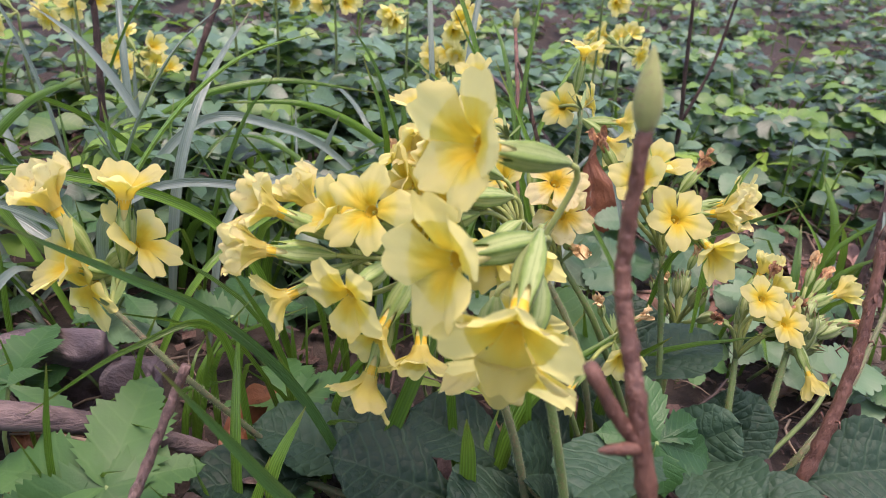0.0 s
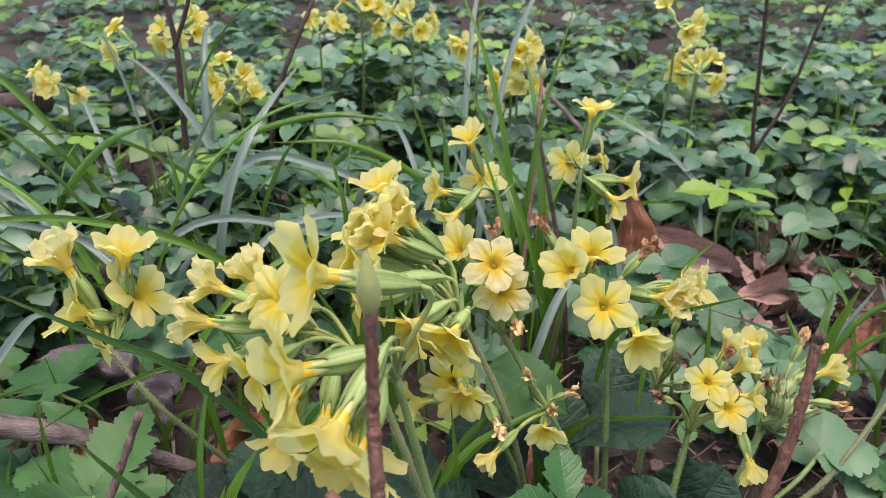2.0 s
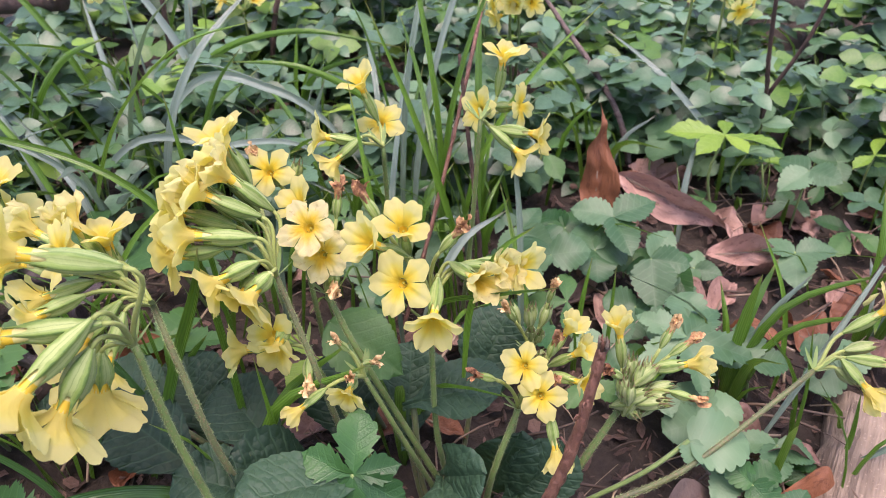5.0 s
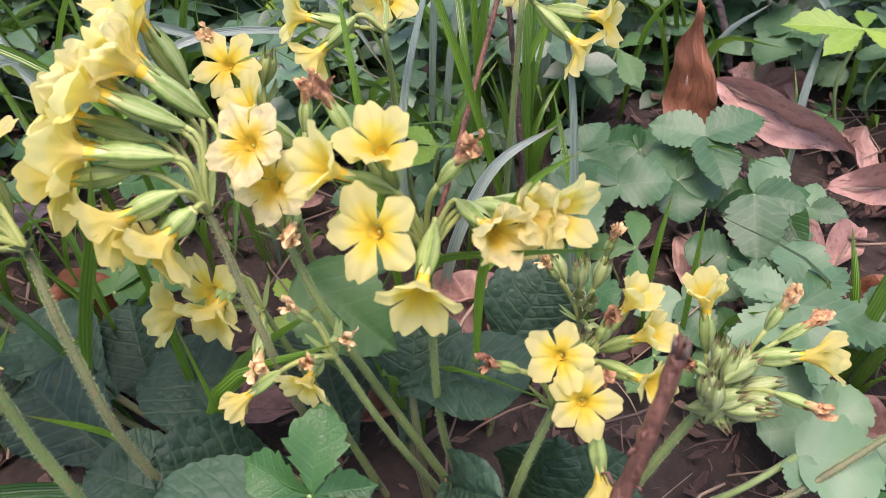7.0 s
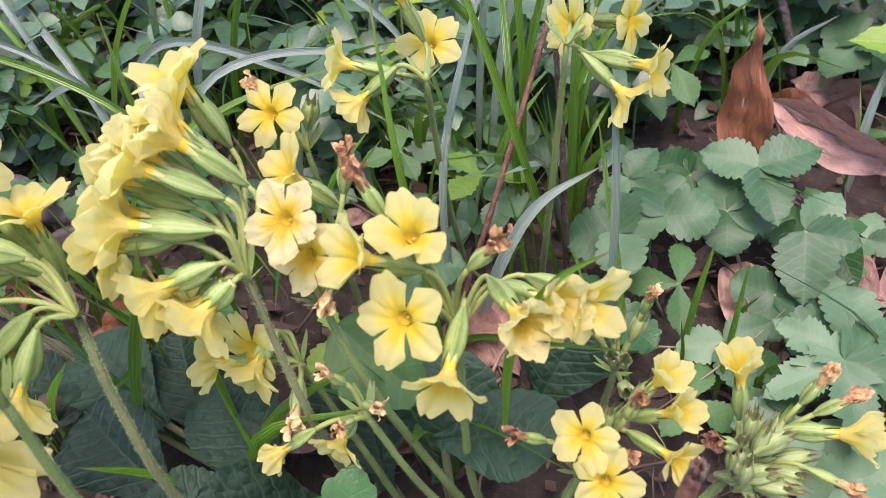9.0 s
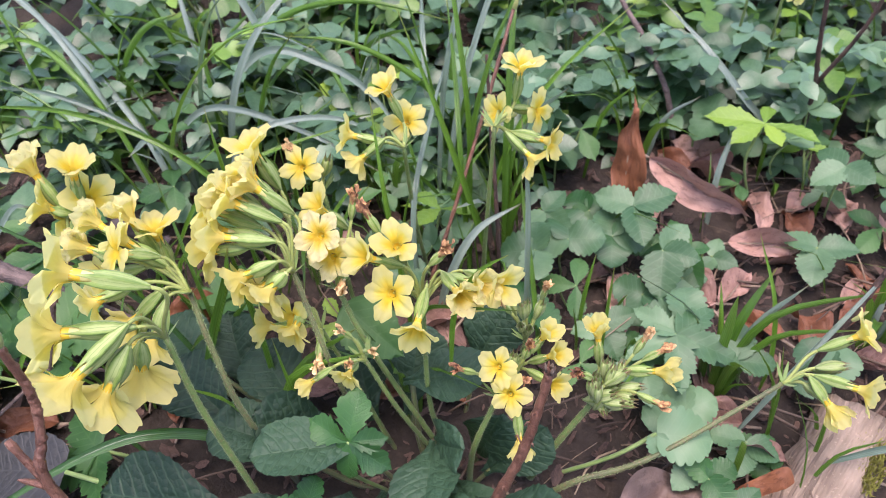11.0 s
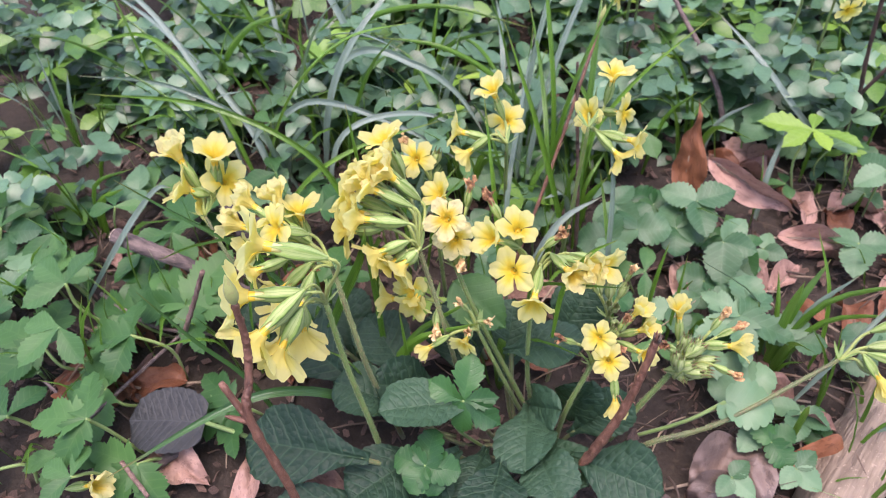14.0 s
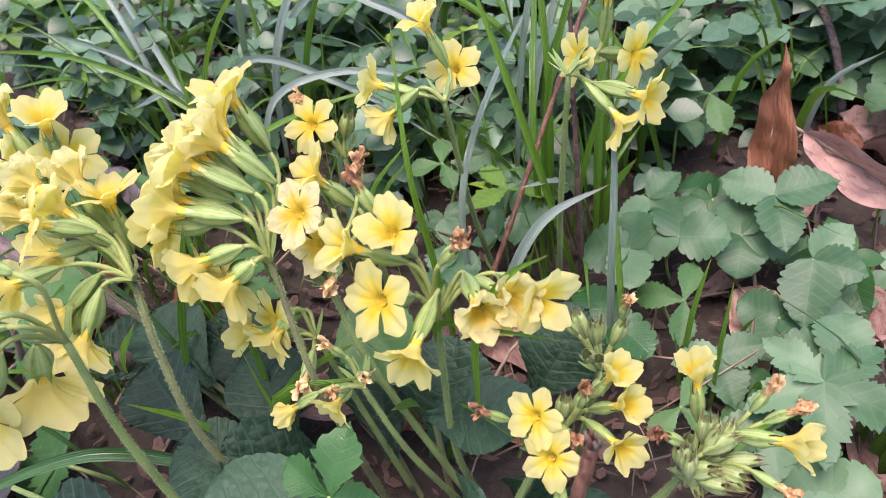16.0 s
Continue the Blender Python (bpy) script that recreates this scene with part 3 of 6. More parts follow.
def calyx_mesh(fat=1.0, closed=False, seed=0):
    """The five-keeled sleeve of sepals with pointed teeth, from its base at the origin up along +z."""
    rnd = random.Random(70 + seed)
    sides = 40
    rows = [(0.0, 0.00075), (0.0008, 0.0010), (0.0022, 0.0015), (0.0042, 0.0021), (0.0066, 0.00245), (0.0088, 0.00245), (0.0106, 0.0021)]
    tooth = [rnd.uniform(0.0036, 0.0052) for _ in range(5)]
    lean = [rnd.uniform(-0.0003, 0.0006) for _ in range(5)]
    if closed:
        rows = [(z, r * (1.0 - 0.22 * k / 6)) for k, (z, r) in enumerate(rows)]
    verts, faces = [], []
    bend = rnd.uniform(-0.05, 0.05)
    for z, r in rows:
        for j in range(sides):
            a = 2 * math.pi * j / sides
            c = 1 - abs(math.sin(2.5 * a))
            rr = r * fat * (0.90 + 0.26 * c * min(1, z / 0.003) + 0.03 * noise.noise(Vector((3 * math.cos(a), 3 * math.sin(a), z * 500 + seed))))
            verts.append((rr * math.cos(a) + bend * z * z * 60, rr * math.sin(a), z))
    for t in (0.45, 1.0):
        for j in range(sides):
            a = 2 * math.pi * j / sides
            k = int(round(a / (2 * math.pi / 5))) % 5
            c = 1 - abs(math.sin(2.5 * a))
            z = 0.0106 + t * tooth[k] * c ** 1.3
            rr = (0.00195 * (0.92 + 0.16 * c) + (lean[k] - 0.0004 if not closed else -0.0012) * c * t) * fat
            verts.append((rr * math.cos(a) + bend * z * z * 60, rr * math.sin(a), z))
    for k in range(len(rows) + 1):
        for j in range(sides):
            a, b = k * sides + j, k * sides + (j + 1) % sides
            faces.append((a, b, b + sides, a + sides))
    faces.append(tuple(range(sides))[::-1])
    return mesh_of("calyx", verts, faces)


CALYX_KINDS = [calyx_mesh(0.92, seed=1), calyx_mesh(1.0, seed=2), calyx_mesh(1.12, seed=3), calyx_mesh(0.96, seed=4)]
SEED_KINDS = [calyx_mesh(1.12, True, 5), calyx_mesh(1.25, True, 6), calyx_mesh(1.15, False, 7)]
for p in SEED_KINDS:
    p.materials.append(CALYX_SEED)


def withered_mesh(k):
    """A shrunken corolla: a thin wrinkled tube with five shrivelled, twisted lobes."""
    rnd = random.Random(90 + k)
    verts, faces = [], []
    sides, rows = 10, 6
    for i in range(rows):
        t = i / (rows - 1)
        for j in range(sides):
            a = 2 * math.pi * j / sides + 0.8 * t
            q = (0.0011 + 0.0009 * t) * (1 + 0.3 * math.sin(5 * a) + rnd.uniform(-0.15, 0.15))
            verts.append((q * math.cos(a), q * math.sin(a), -0.004 + 0.007 * t))
    for i in range(rows - 1):
        for j in range(sides):
            a, b = i * sides + j, i * sides + (j + 1) % sides
            faces.append((a, b, b + sides, a + sides))
    for p in range(5):
        a0, L = p * 1.2566 + rnd.uniform(-0.3, 0.3), rnd.uniform(0.0045, 0.0085)
        out, twist = rnd.uniform(-0.25, 0.75), rnd.uniform(-2.5, 2.5)
        n0 = len(verts)
        for i in range(7):
            t = i / 6
            c = Vector((math.cos(a0), math.sin(a0), 0)) * (0.0014 + L * out * t * t) + Vector((0, 0, 0.0025 + L * t * (1 - 0.45 * abs(out) * t)))
            w = 0.0021 * (0.5 + 0.6 * math.sin(math.pi * min(1, t * 0.85))) * (1 - 0.4 * t)
            side = Vector((-math.sin(a0 + twist * t), math.cos(a0 + twist * t), rnd.uniform(-0.3, 0.3)))
            nrm = Vector((math.cos(a0 + twist * t), math.sin(a0 + twist * t), 0))
            for q in (-1, -0.4, 0.4, 1):
                verts.append(c + side * (w * q) + nrm * (0.0007 * rnd.uniform(-1, 1) + 0.0009 * q * q))
        for i in range(6):
            for j in range(3):
                m = n0 + i * 4 + j
                faces.append((m, m + 1, m + 5, m + 4))
    me = mesh_of("withered_flower", verts, faces)
    me.materials.append(WITHERED)
    return me


WITHERED_HEADS = [withered_mesh(k) for k in range(4)]


def add_flower(stalk, rnd, kind, at, normal, joint, size=1.0, up=Vector((0, 0, 1))):
    """One flower of an umbel: corolla with petals, calyx and its own little stalk."""
    at, n, joint = Vector(at), Vector(normal).normalized(), Vector(joint)
    away = (at - joint)
    n = (n + away.normalized() * 0.3).normalized()
    if kind == "dry":
        size *= 0.8
    inv = Matrix.Translation(-stalk.location)
    pose_f = inv @ face_pose(at, n, rnd.random() * 6.28) @ Matrix.Scale(size, 4)
    back = {"dry": 0.0130, "seed": 0.0140}.get(kind, 0.0188)
    squeeze = max(0.62, min(1.2 if kind in ("cup", "bell", "bloom", "old") else 1.0, away.length * 0.80 / (back * size)))
    if kind in ("open", "cup", "bell", "bloom", "old", "aged"):
        fl = part("flower", COROLLA, TUBE, stalk, m=pose_f)
        lib = {"open": PETALS, "cup": PETALS_CUP, "bell": PETALS_BELL, "bloom": PETALS_BLOOM, "old": PETALS_OLD, "aged": PETALS_AGED}[kind]
        for k in range(5):
            pm = Matrix.Rotation(k * 2 * math.pi / 5 + rnd.uniform(-0.10, 0.10), 4, "Z") @ Matrix.Translation((0, 0, -0.0046)) @ Matrix.Rotation(rnd.uniform(-0.05, 0.08), 4, "X") @ Matrix.Translation((0, 0, 0.0046)) @ Matrix.Scale(rnd.uniform(0.93, 1.07), 4)
            part("petal", lib[rnd.randrange(len(lib))], PETAL, fl, m=Matrix.Translation((0, 0, 0.00012 * k)) @ pm)
    elif kind == "dry":
        fl = part("withered_flower", WITHERED_HEADS[rnd.randrange(4)], WITHERED, stalk, "shrivelled brown flower", pose_f)
    else:
        fl = part("seed_calyx", SEED_KINDS[rnd.randrange(3)], CALYX_SEED, stalk, m=pose_f @ Matrix.Translation((0, 0, -back)))
    back *= squeeze
    if kind != "seed":
        part("calyx", CALYX_KINDS[rnd.randrange(4)], CALYX, fl, m=Matrix.Translation((0, 0, -back)) @ Matrix.Diagonal((1, 1, min(squeeze, (back - 0.0042) / 0.0150) if kind != "dry" else squeeze, 1)))
    base = at - n * back * size
    fm = pose_f.inverted()
    if kind == "seed":
        fm = (pose_f @ Matrix.Translation((0, 0, -0.0140))).inverted()
        base = at - n * 0.0140 * size
    d = (base - joint).length
    if d > 0.0012:
        pts = bez(joint, joint + (base - joint) * 0.25 + up * 0.18 * d, base - n * d * 0.35, base + n * 0.0004, 8)
        line = [fm @ (p - stalk.location) for p in pts]
        rad = [0.00072 / size * (1.15 - 0.2 * k / 8) for k in range(9)]
        v, f = tube_data(line, rad, 6)
        hv, hf = hair_data(line, rad, 12 + int(d * 4000), 0.0006)
        me = mesh_of("pedicel", v + hv, f + [tuple(i + len(v) for i in q) for q in hf])
        me.materials.append(PEDICEL)
        me.materials.append(HAIR)
        me.polygons.foreach_set("material_index", [0] * len(f) + [1] * len(hf))
        part("pedicel", me, PEDICEL, fl)


def flower_stalk(label, path, flowers, radius=0.0016, seed=1, red=False, hairs=420, size=1.0, bracts=5):
    """An oxlip's stalk with its umbel. path: from the ground to the joint where the flowers meet."""
    rnd = random.Random(seed)
    base, joint = Vector(path[0]), Vector(path[-1])
    st = thing("primrose_flower_stalk", base, label, "flower", "primrose flower stalks")
    pts = [p - base for p in smooth_path(path, 8)]
    rad = [0.84 * radius * (1.12 - 0.3 * k / (len(pts) - 1)) for k in range(len(pts))]
    stem = part("stem", tube_mesh("stem", pts, rad, 9), STEM_RED if red else STEM, st)
    if hairs:
        part("hairs", hair_mesh("hairs", pts, rad, hairs * 4, 0.0007), HAIR, stem)
    for k in range(bracts):
        a = rnd.random() * 6.28
        me = leaf_mesh("bract", 0.010, 0.0019, "lance", droop=-0.1, nv=5, nu=2, rnd=rnd)
        part("bract", me, PETIOLE, st, m=aim(joint - base, (math.cos(a), math.sin(a), 0.9)))
    for kind, at, normal in flowers:
        add_flower(st, rnd, kind, at, normal, joint, size, (pts[-1] - pts[-4]).normalized())
    return st

# ---- the flowering clump ----
def clump():
    yellow = "pale yellow oxlip umbel on a hairy green stalk"
    # tall pair behind
    flower_stalk("tall pale yellow oxlip umbel of five flowers on slender stalk", [(-0.016, 0.062, 0.02), (-0.010, 0.058, 0.075), (-0.0075, 0.0655, 0.131)], [
        ("cup", (-0.0023, 0.0858, 0.1535), (0.1, -0.1, 1)), ("open", (0.007, 0.0884, 0.128), (0.75, -0.35, 0.25)),
        ("open", (-0.0131, 0.0780, 0.1291), (-0.35, -0.8, 0.35)), ("bloom", (0.0178, 0.0738, 0.1229), (0.9, -0.1, 0.05)),
        ("bloom", (0.0116, 0.0683, 0.1136), (0.7, -0.2, -0.45))], 0.0013, 11, size=0.92)
    flower_stalk("tall pale yellow oxlip umbel of four flowers on slender stalk", [(-0.046, 0.06, 0.02), (-0.045, 0.05, 0.075), (-0.0429, 0.0444, 0.1255)], [
        ("cup", (-0.0562, 0.0560, 0.1490), (-0.3, -0.2, 1)), ("open", (-0.0496, 0.0597, 0.1293), (0.2, -0.6, 0.6)),
        ("bloom", (-0.0698, 0.0378, 0.1311), (-0.9, -0.35, 0.25)), ("cup", (-0.0622, 0.0327, 0.1201), (-0.55, -0.4, -0.65))], 0.0013, 12, size=0.92)
    # apart, over the grass
    flower_stalk("oxlip umbel with swollen pale calyces on a leaning brownish stalk", [(-0.105, -0.052, 0.03), (-0.134, -0.050, 0.062), (-0.154, -0.052, 0.088), (-0.1722, -0.0433, 0.1045)], [
        ("old", (-0.1880, -0.0345, 0.1370), (-0.40, 0.0, 0.9)), ("cup", (-0.1680, -0.0280, 0.1370), (0.12, 0.05, 1)),
        ("open", (-0.1640, -0.0290, 0.1205), (0.75, -0.3, 0.55)), ("cup", (-0.1850, -0.0420, 0.1190), (-0.7, -0.5, 0.3)),
        ("open", (-0.1820, -0.0400, 0.1070), (-0.3, -0.8, -0.2))], 0.0011, 13, True, size=1.16)
    # nodding umbels at the front
    flower_stalk("nodding pale yellow oxlip umbel with long striped calyces", [(-0.046, -0.096, 0.018), (-0.050, -0.096, 0.060), (-0.059, -0.094, 0.104), (-0.067, -0.0885, 0.135)], [
        ("bloom", (-0.0868, -0.1005, 0.1735), (-0.92, -0.38, 0.10)), ("bloom", (-0.0918, -0.1120, 0.1525), (-0.88, -0.48, -0.05)),
        ("bloom", (-0.0785, -0.1225, 0.1420), (-0.35, -0.75, -0.50)), ("bloom", (-0.0745, -0.1165, 0.1290), (-0.25, -0.55, -0.80)),
        ("cup", (-0.0765, -0.0990, 0.1180), (0.0, -0.3, -0.95))], 0.0015, 14, hairs=900, size=1.33)
    flower_stalk("one-sided oxlip umbel with fresh and fading yellow flowers", [(-0.050, -0.074, 0.02), (-0.061, -0.077, 0.075), (-0.072, -0.070, 0.105), (-0.0831, -0.0607, 0.1219)], [
        ("old", (-0.1192, -0.0467, 0.1413), (-0.5, 0.1, 0.8)), ("cup", (-0.1083, -0.0448, 0.1360), (0.0, 0.1, 1)),
        ("open", (-0.1035, -0.0705, 0.1470), (-0.45, -0.7, 0.5)), ("open", (-0.1095, -0.0855, 0.1300), (-0.60, -0.70, -0.20)),
        ("old", (-0.1320, -0.0640, 0.1330), (-0.9, -0.25, 0.2)), ("old", (-0.1290, -0.0560, 0.1420), (-0.8, -0.1, 0.5)),
        ("cup", (-0.1036, -0.0818, 0.1010), (-0.25, -0.45, -0.85)), ("cup", (-0.0900, -0.0830, 0.1095), (-0.05, -0.65, -0.75)),
        ("cup", (-0.1265, -0.0655, 0.1180), (-0.85, -0.4, -0.35)), ("cup", (-0.1130, -0.0590, 0.1410), (-0.6, -0.2, 0.6)), ("cup", (-0.1015, -0.0800, 0.1145), (-0.45, -0.6, -0.6))], 0.0014, 15, True, 800, size=1.02)
    # dense umbel in the middle
    flower_stalk("dense one-sided oxlip umbel with many yellow flowers", [(-0.022, -0.050, 0.02), (-0.0356, -0.0474, 0.085), (-0.0531, -0.0345, 0.1189)], [
        ("cup", (-0.0834, -0.0070, 0.1555), (-0.25, -0.2, 0.9)), ("old", (-0.0745, -0.0242, 0.1524), (-0.55, -0.4, 0.7)),
        ("bloom", (-0.0803, -0.0331, 0.1483), (-0.85, -0.4, 0.4)), ("bloom", (-0.0930, -0.0307, 0.1379), (-0.95, -0.2, 0.2)),
        ("bloom", (-0.0805, -0.0436, 0.1375), (-0.9, -0.45, 0.05)), ("open", (-0.0878, -0.0453, 0.1280), (-0.9, -0.4, -0.2)),
        ("bloom", (-0.0566, -0.0512, 0.1201), (-0.45, -0.7, -0.5)), ("open", (-0.0640, -0.0471, 0.1143), (-0.5, -0.6, -0.6)),
        ("cup", (-0.0900, -0.0180, 0.1440), (-0.8, 0.1, 0.6)), ("bloom", (-0.0875, -0.0370, 0.1335), (-0.95, -0.35, 0.1)),
        ("cup", (-0.0800, -0.0165, 0.1520), (-0.5, -0.1, 0.8)), ("old", (-0.0850, -0.0260, 0.1450), (-0.8, -0.2, 0.45)), ("cup", (-0.0700, -0.0500, 0.1230), (-0.7, -0.6, -0.35))], 0.0013, 16, True, 700, size=1.10)
    # flat faces toward the open side
    flower_stalk("oxlip umbel with two bleached open faces and spent flowers", [(0.002, -0.033, 0.02), (-0.0249, -0.0339, 0.0844), (-0.0390, -0.0275, 0.1079)], [
        ("aged", (-0.0431, -0.0272, 0.1372), (0.05, -0.75, 0.65)), ("aged", (-0.0395, -0.0278, 0.1254), (0.1, -0.9, 0.35)),
        ("cup", (-0.0571, -0.0080, 0.1314), (-0.35, -0.55, 0.75)), ("dry", (-0.0439, 0.0007, 0.1306), (0.1, 0.2, 1)),
        ("dry", (-0.0354, -0.0279, 0.1136), (0.2, -0.8, -0.2))], 0.0014, 17, size=0.92)
    flower_stalk("upright oxlip umbel with open flowers and crumpled spent ones", [(0.004, -0.030, 0.015), (0.0005, -0.033, 0.057), (-0.003, -0.0225, 0.1075)], [
        ("open", (-0.0076, -0.0386, 0.1291), (0.0, -0.8, 0.6)), ("cup", (0.0047, -0.0439, 0.1172), (0.12, -0.8, -0.35)),
        ("cup", (-0.0108, -0.0237, 0.1410), (0.15, -0.45, 0.85)), ("cup", (-0.0203, -0.0331, 0.1393), (-0.45, -0.65, 0.6)),
        ("dry", (-0.0260, -0.0160, 0.1430), (-0.5, 0.1, 0.8)), ("dry", (0.0058, -0.0187, 0.1364), (0.6, 0.1, 0.7)),
        ("old", (0.0163, -0.0262, 0.1238), (0.6, -0.7, 0.1)), ("cup", (0.0285, -0.0153, 0.1235), (0.85, -0.45, 0.2)),
        ("old", (0.0215, -0.0190, 0.1250), (0.8, -0.4, 0.3))], 0.0013, 18, hairs=600, size=0.94)
    flower_stalk("small low oxlip umbel with a drooping flower", [(0.000, -0.036, 0.02), (-0.010, -0.043, 0.06), (-0.0215, -0.0420, 0.0860)], [
        ("cup", (-0.0241, -0.0535, 0.0872), (0.0, -0.95, -0.1)), ("bell", (-0.0424, -0.0573, 0.0780), (-0.65, -0.5, -0.6)),
        ("dry", (-0.0297, -0.0420, 0.1009), (-0.3, -0.4, 0.8)), ("dry", (-0.0169, -0.0435, 0.0964), (0.7, -0.3, 0.5)),
        ("dry", (-0.0225, -0.0500, 0.0940), (0.1, -0.6, 0.6))], 0.0012, 19, size=0.66, hairs=250)
    flower_stalk("low oxlip umbel half hidden under its neighbours", [(-0.020, -0.040, 0.02), (-0.032, -0.038, 0.055), (-0.0470, -0.0345, 0.0860)], [
        ("cup", (-0.0701, -0.0448, 0.0891), (-0.9, -0.35, -0.05)), ("open", (-0.0569, -0.0423, 0.0967), (-0.1, -0.8, 0.2)),
        ("cup", (-0.0520, -0.0480, 0.0950), (0.1, -0.8, -0.3)), ("dry", (-0.0400, -0.0480, 0.0860), (0.3, -0.8, -0.2))], 0.0012, 20, size=0.95, hairs=250)
    # right-hand side
    flower_stalk("oxlip umbel of yellow faces and half-closed trumpets", [(0.020, -0.040, 0.012), (0.024, -0.040, 0.045), (0.0300, -0.0270, 0.0680)], [
        ("open", (0.0317, -0.0319, 0.0964), (-0.1, -0.75, 0.65)), ("open", (0.0392, -0.0375, 0.0892), (0.1, -0.7, 0.7)),
        ("bell", (0.0445, -0.0085, 0.0960), (0.45, 0.05, 0.9)), ("bell", (0.0500, -0.0125, 0.0890), (0.75, -0.1, 0.65)),
        ("cup", (0.0531, -0.0219, 0.0818), (0.8, -0.45, 0.15)), ("bell", (0.0473, -0.0470, 0.0700), (0.15, -0.4, -0.9)),
        ("dry", (0.0170, -0.0329, 0.0881), (-0.6, -0.4, 0.4)), ("dry", (0.0401, -0.0279, 0.0880), (0.8, -0.4, 0.3)),
        ("dry", (0.0402, -0.0194, 0.0969), (0.2, 0.0, 1)), ("seed", (0.0340, -0.0180, 0.0900), (0.1, 0.2, 1)),
        ("seed", (0.0370, -0.0140, 0.0850), (0.4, 0.3, 0.8))], 0.0015, 21, size=0.74)
    seeds = [("bell", (0.0911, 0.0055, 0.0752), (0.9, 0.0, 0.25)), ("bell", (0.0601, 0.0097, 0.0840), (-0.2, 0.2, 1)),
             ("dry", (0.0600, -0.0120, 0.0800), (-0.6, -0.5, 0.6)), ("dry", (0.0790, 0.0120, 0.0830), (0.3, 0.3, 0.9)),
             ("dry", (0.0900, -0.0040, 0.0660), (0.9, -0.2, -0.1)), ("dry", (0.0860, 0.0130, 0.0770), (0.7, 0.4, 0.5))]
    rnd = random.Random(5)
    for k in range(25):
        d = Vector((rnd.uniform(-0.15, 1.0), rnd.uniform(-0.55, 0.75), rnd.uniform(0.05, 1.1))).normalized()
        seeds.append(("seed", Vector((0.0650, -0.0060, 0.0560)) + d * rnd.uniform(0.013, 0.023), (d + Vector((rnd.uniform(-0.5, 0.5), rnd.uniform(-0.5, 0.5), rnd.uniform(-0.4, 0.4)))).normalized()))
    flower_stalk("nearly finished oxlip umbel, mostly green seed calyces", [(0.045, -0.028, 0.012), (0.054, -0.020, 0.035), (0.0650, -0.0060, 0.0550)], seeds, 0.0018, 22, size=0.85)
    spent = [("dry", (0.0330, 0.0214, 0.0853), (0.2, -0.1, 1)), ("dry", (0.0172, 0.0117, 0.0786), (-0.3, -0.3, 0.8))]
    for k in range(7):
        d = Vector((rnd.uniform(-0.7, 0.7), rnd.uniform(-0.6, 0.5), rnd.uniform(0.4, 1.1))).normalized()
        spent.append(("seed", Vector((0.0270, 0.0140, 0.0560)) + d * rnd.uniform(0.019, 0.026), d))
    flower_stalk("spent oxlip umbel with brown heads among green calyces", [(0.022, 0.004, 0.012), (0.027, 0.014, 0.055)], spent, 0.0013, 23, size=0.8)
    flower_stalk("single yellow oxlip flower behind the dense umbel", [(-0.070, 0.020, 0.02), (-0.0770, 0.0240, 0.1060)], [
        ("open", (-0.0815, 0.0170, 0.1260), (0.1, -0.6, 0.75)), ("dry", (-0.0880, 0.0230, 0.1270), (-0.5, 0.0, 0.8)),
        ("seed", (-0.0740, 0.0300, 0.1240), (0.3, 0.2, 0.9))], 0.0013, 24, size=0.9)
    flower_stalk("oxlip umbel on a long reclining hairy stalk", [(0.052, -0.036, 0.012), (0.0673, -0.0304, 0.030), (0.094, -0.010, 0.0346), (0.1362, 0.0311, 0.0569)], [
        ("cup", (0.1625, 0.0543, 0.0770), (0.75, 0.2, 0.6)), ("cup", (0.1678, 0.0321, 0.0658), (0.9, -0.2, 0.1)),
        ("bell", (0.1583, 0.0271, 0.0528), (0.6, -0.4, -0.6)), ("seed", (0.1590, 0.0450, 0.0640), (0.85, 0.3, 0.1)),
        ("seed", (0.1540, 0.0350, 0.0500), (0.6, 0.1, -0.6)), ("seed", (0.1580, 0.0480, 0.0560), (0.85, 0.4, -0.2))], 0.0014, 25, True, 700, size=0.96)


clump()


def fallen_flower():
    """A spent flower lying on the litter."""
    at = Vector((-0.156, -0.166, 0.050))
    fl = thing("fallen_flower", at, "spent yellow oxlip flower fallen on the litter", "flower")
    m = face_pose((0, 0, 0), (0.7, 0.35, 0.15), 0.4) @ Matrix.Scale(0.9, 4)
    tube = part("corolla", COROLLA, TUBE, fl, m=m)
    rnd = random.Random(33)
    for k in range(5):
        part("petal", PETALS_OLD[k], PETAL_OLD, tube, m=Matrix.Rotation(k * 1.2566 + rnd.uniform(-0.2, 0.2), 4, "Z"))
    part("calyx", CALYX_KINDS[1], CALYX, tube, m=Matrix.Translation((0, 0, -0.0188)))


fallen_flower()


def far_stalk(x, y, z, k):
    """An oxlip farther off: a leaning stalk and a loose umbel."""
    rnd = random.Random(300 + k)
    g = ground_z(x, y)
    joint = Vector((x, y, z - 0.012))
    fl = []
    for j in range(rnd.randint(4, 6)):
        a = rnd.random() * 6.28
        d = Vector((math.cos(a), math.sin(a) - 0.35, rnd.uniform(-0.5, 0.9))).normalized()
        fl.append((rnd.choice(("open", "cup", "cup")), joint + d * 0.019, d))
    flower_stalk("oxlip umbel of pale yellow flowers standing in ground cover", [(x + rnd.uniform(-0.01, 0.01), y + 0.01, g), (x, y, (g + z) / 2), tuple(joint)], fl, 0.0012, 400 + k, hairs=0, size=0.82, bracts=0)


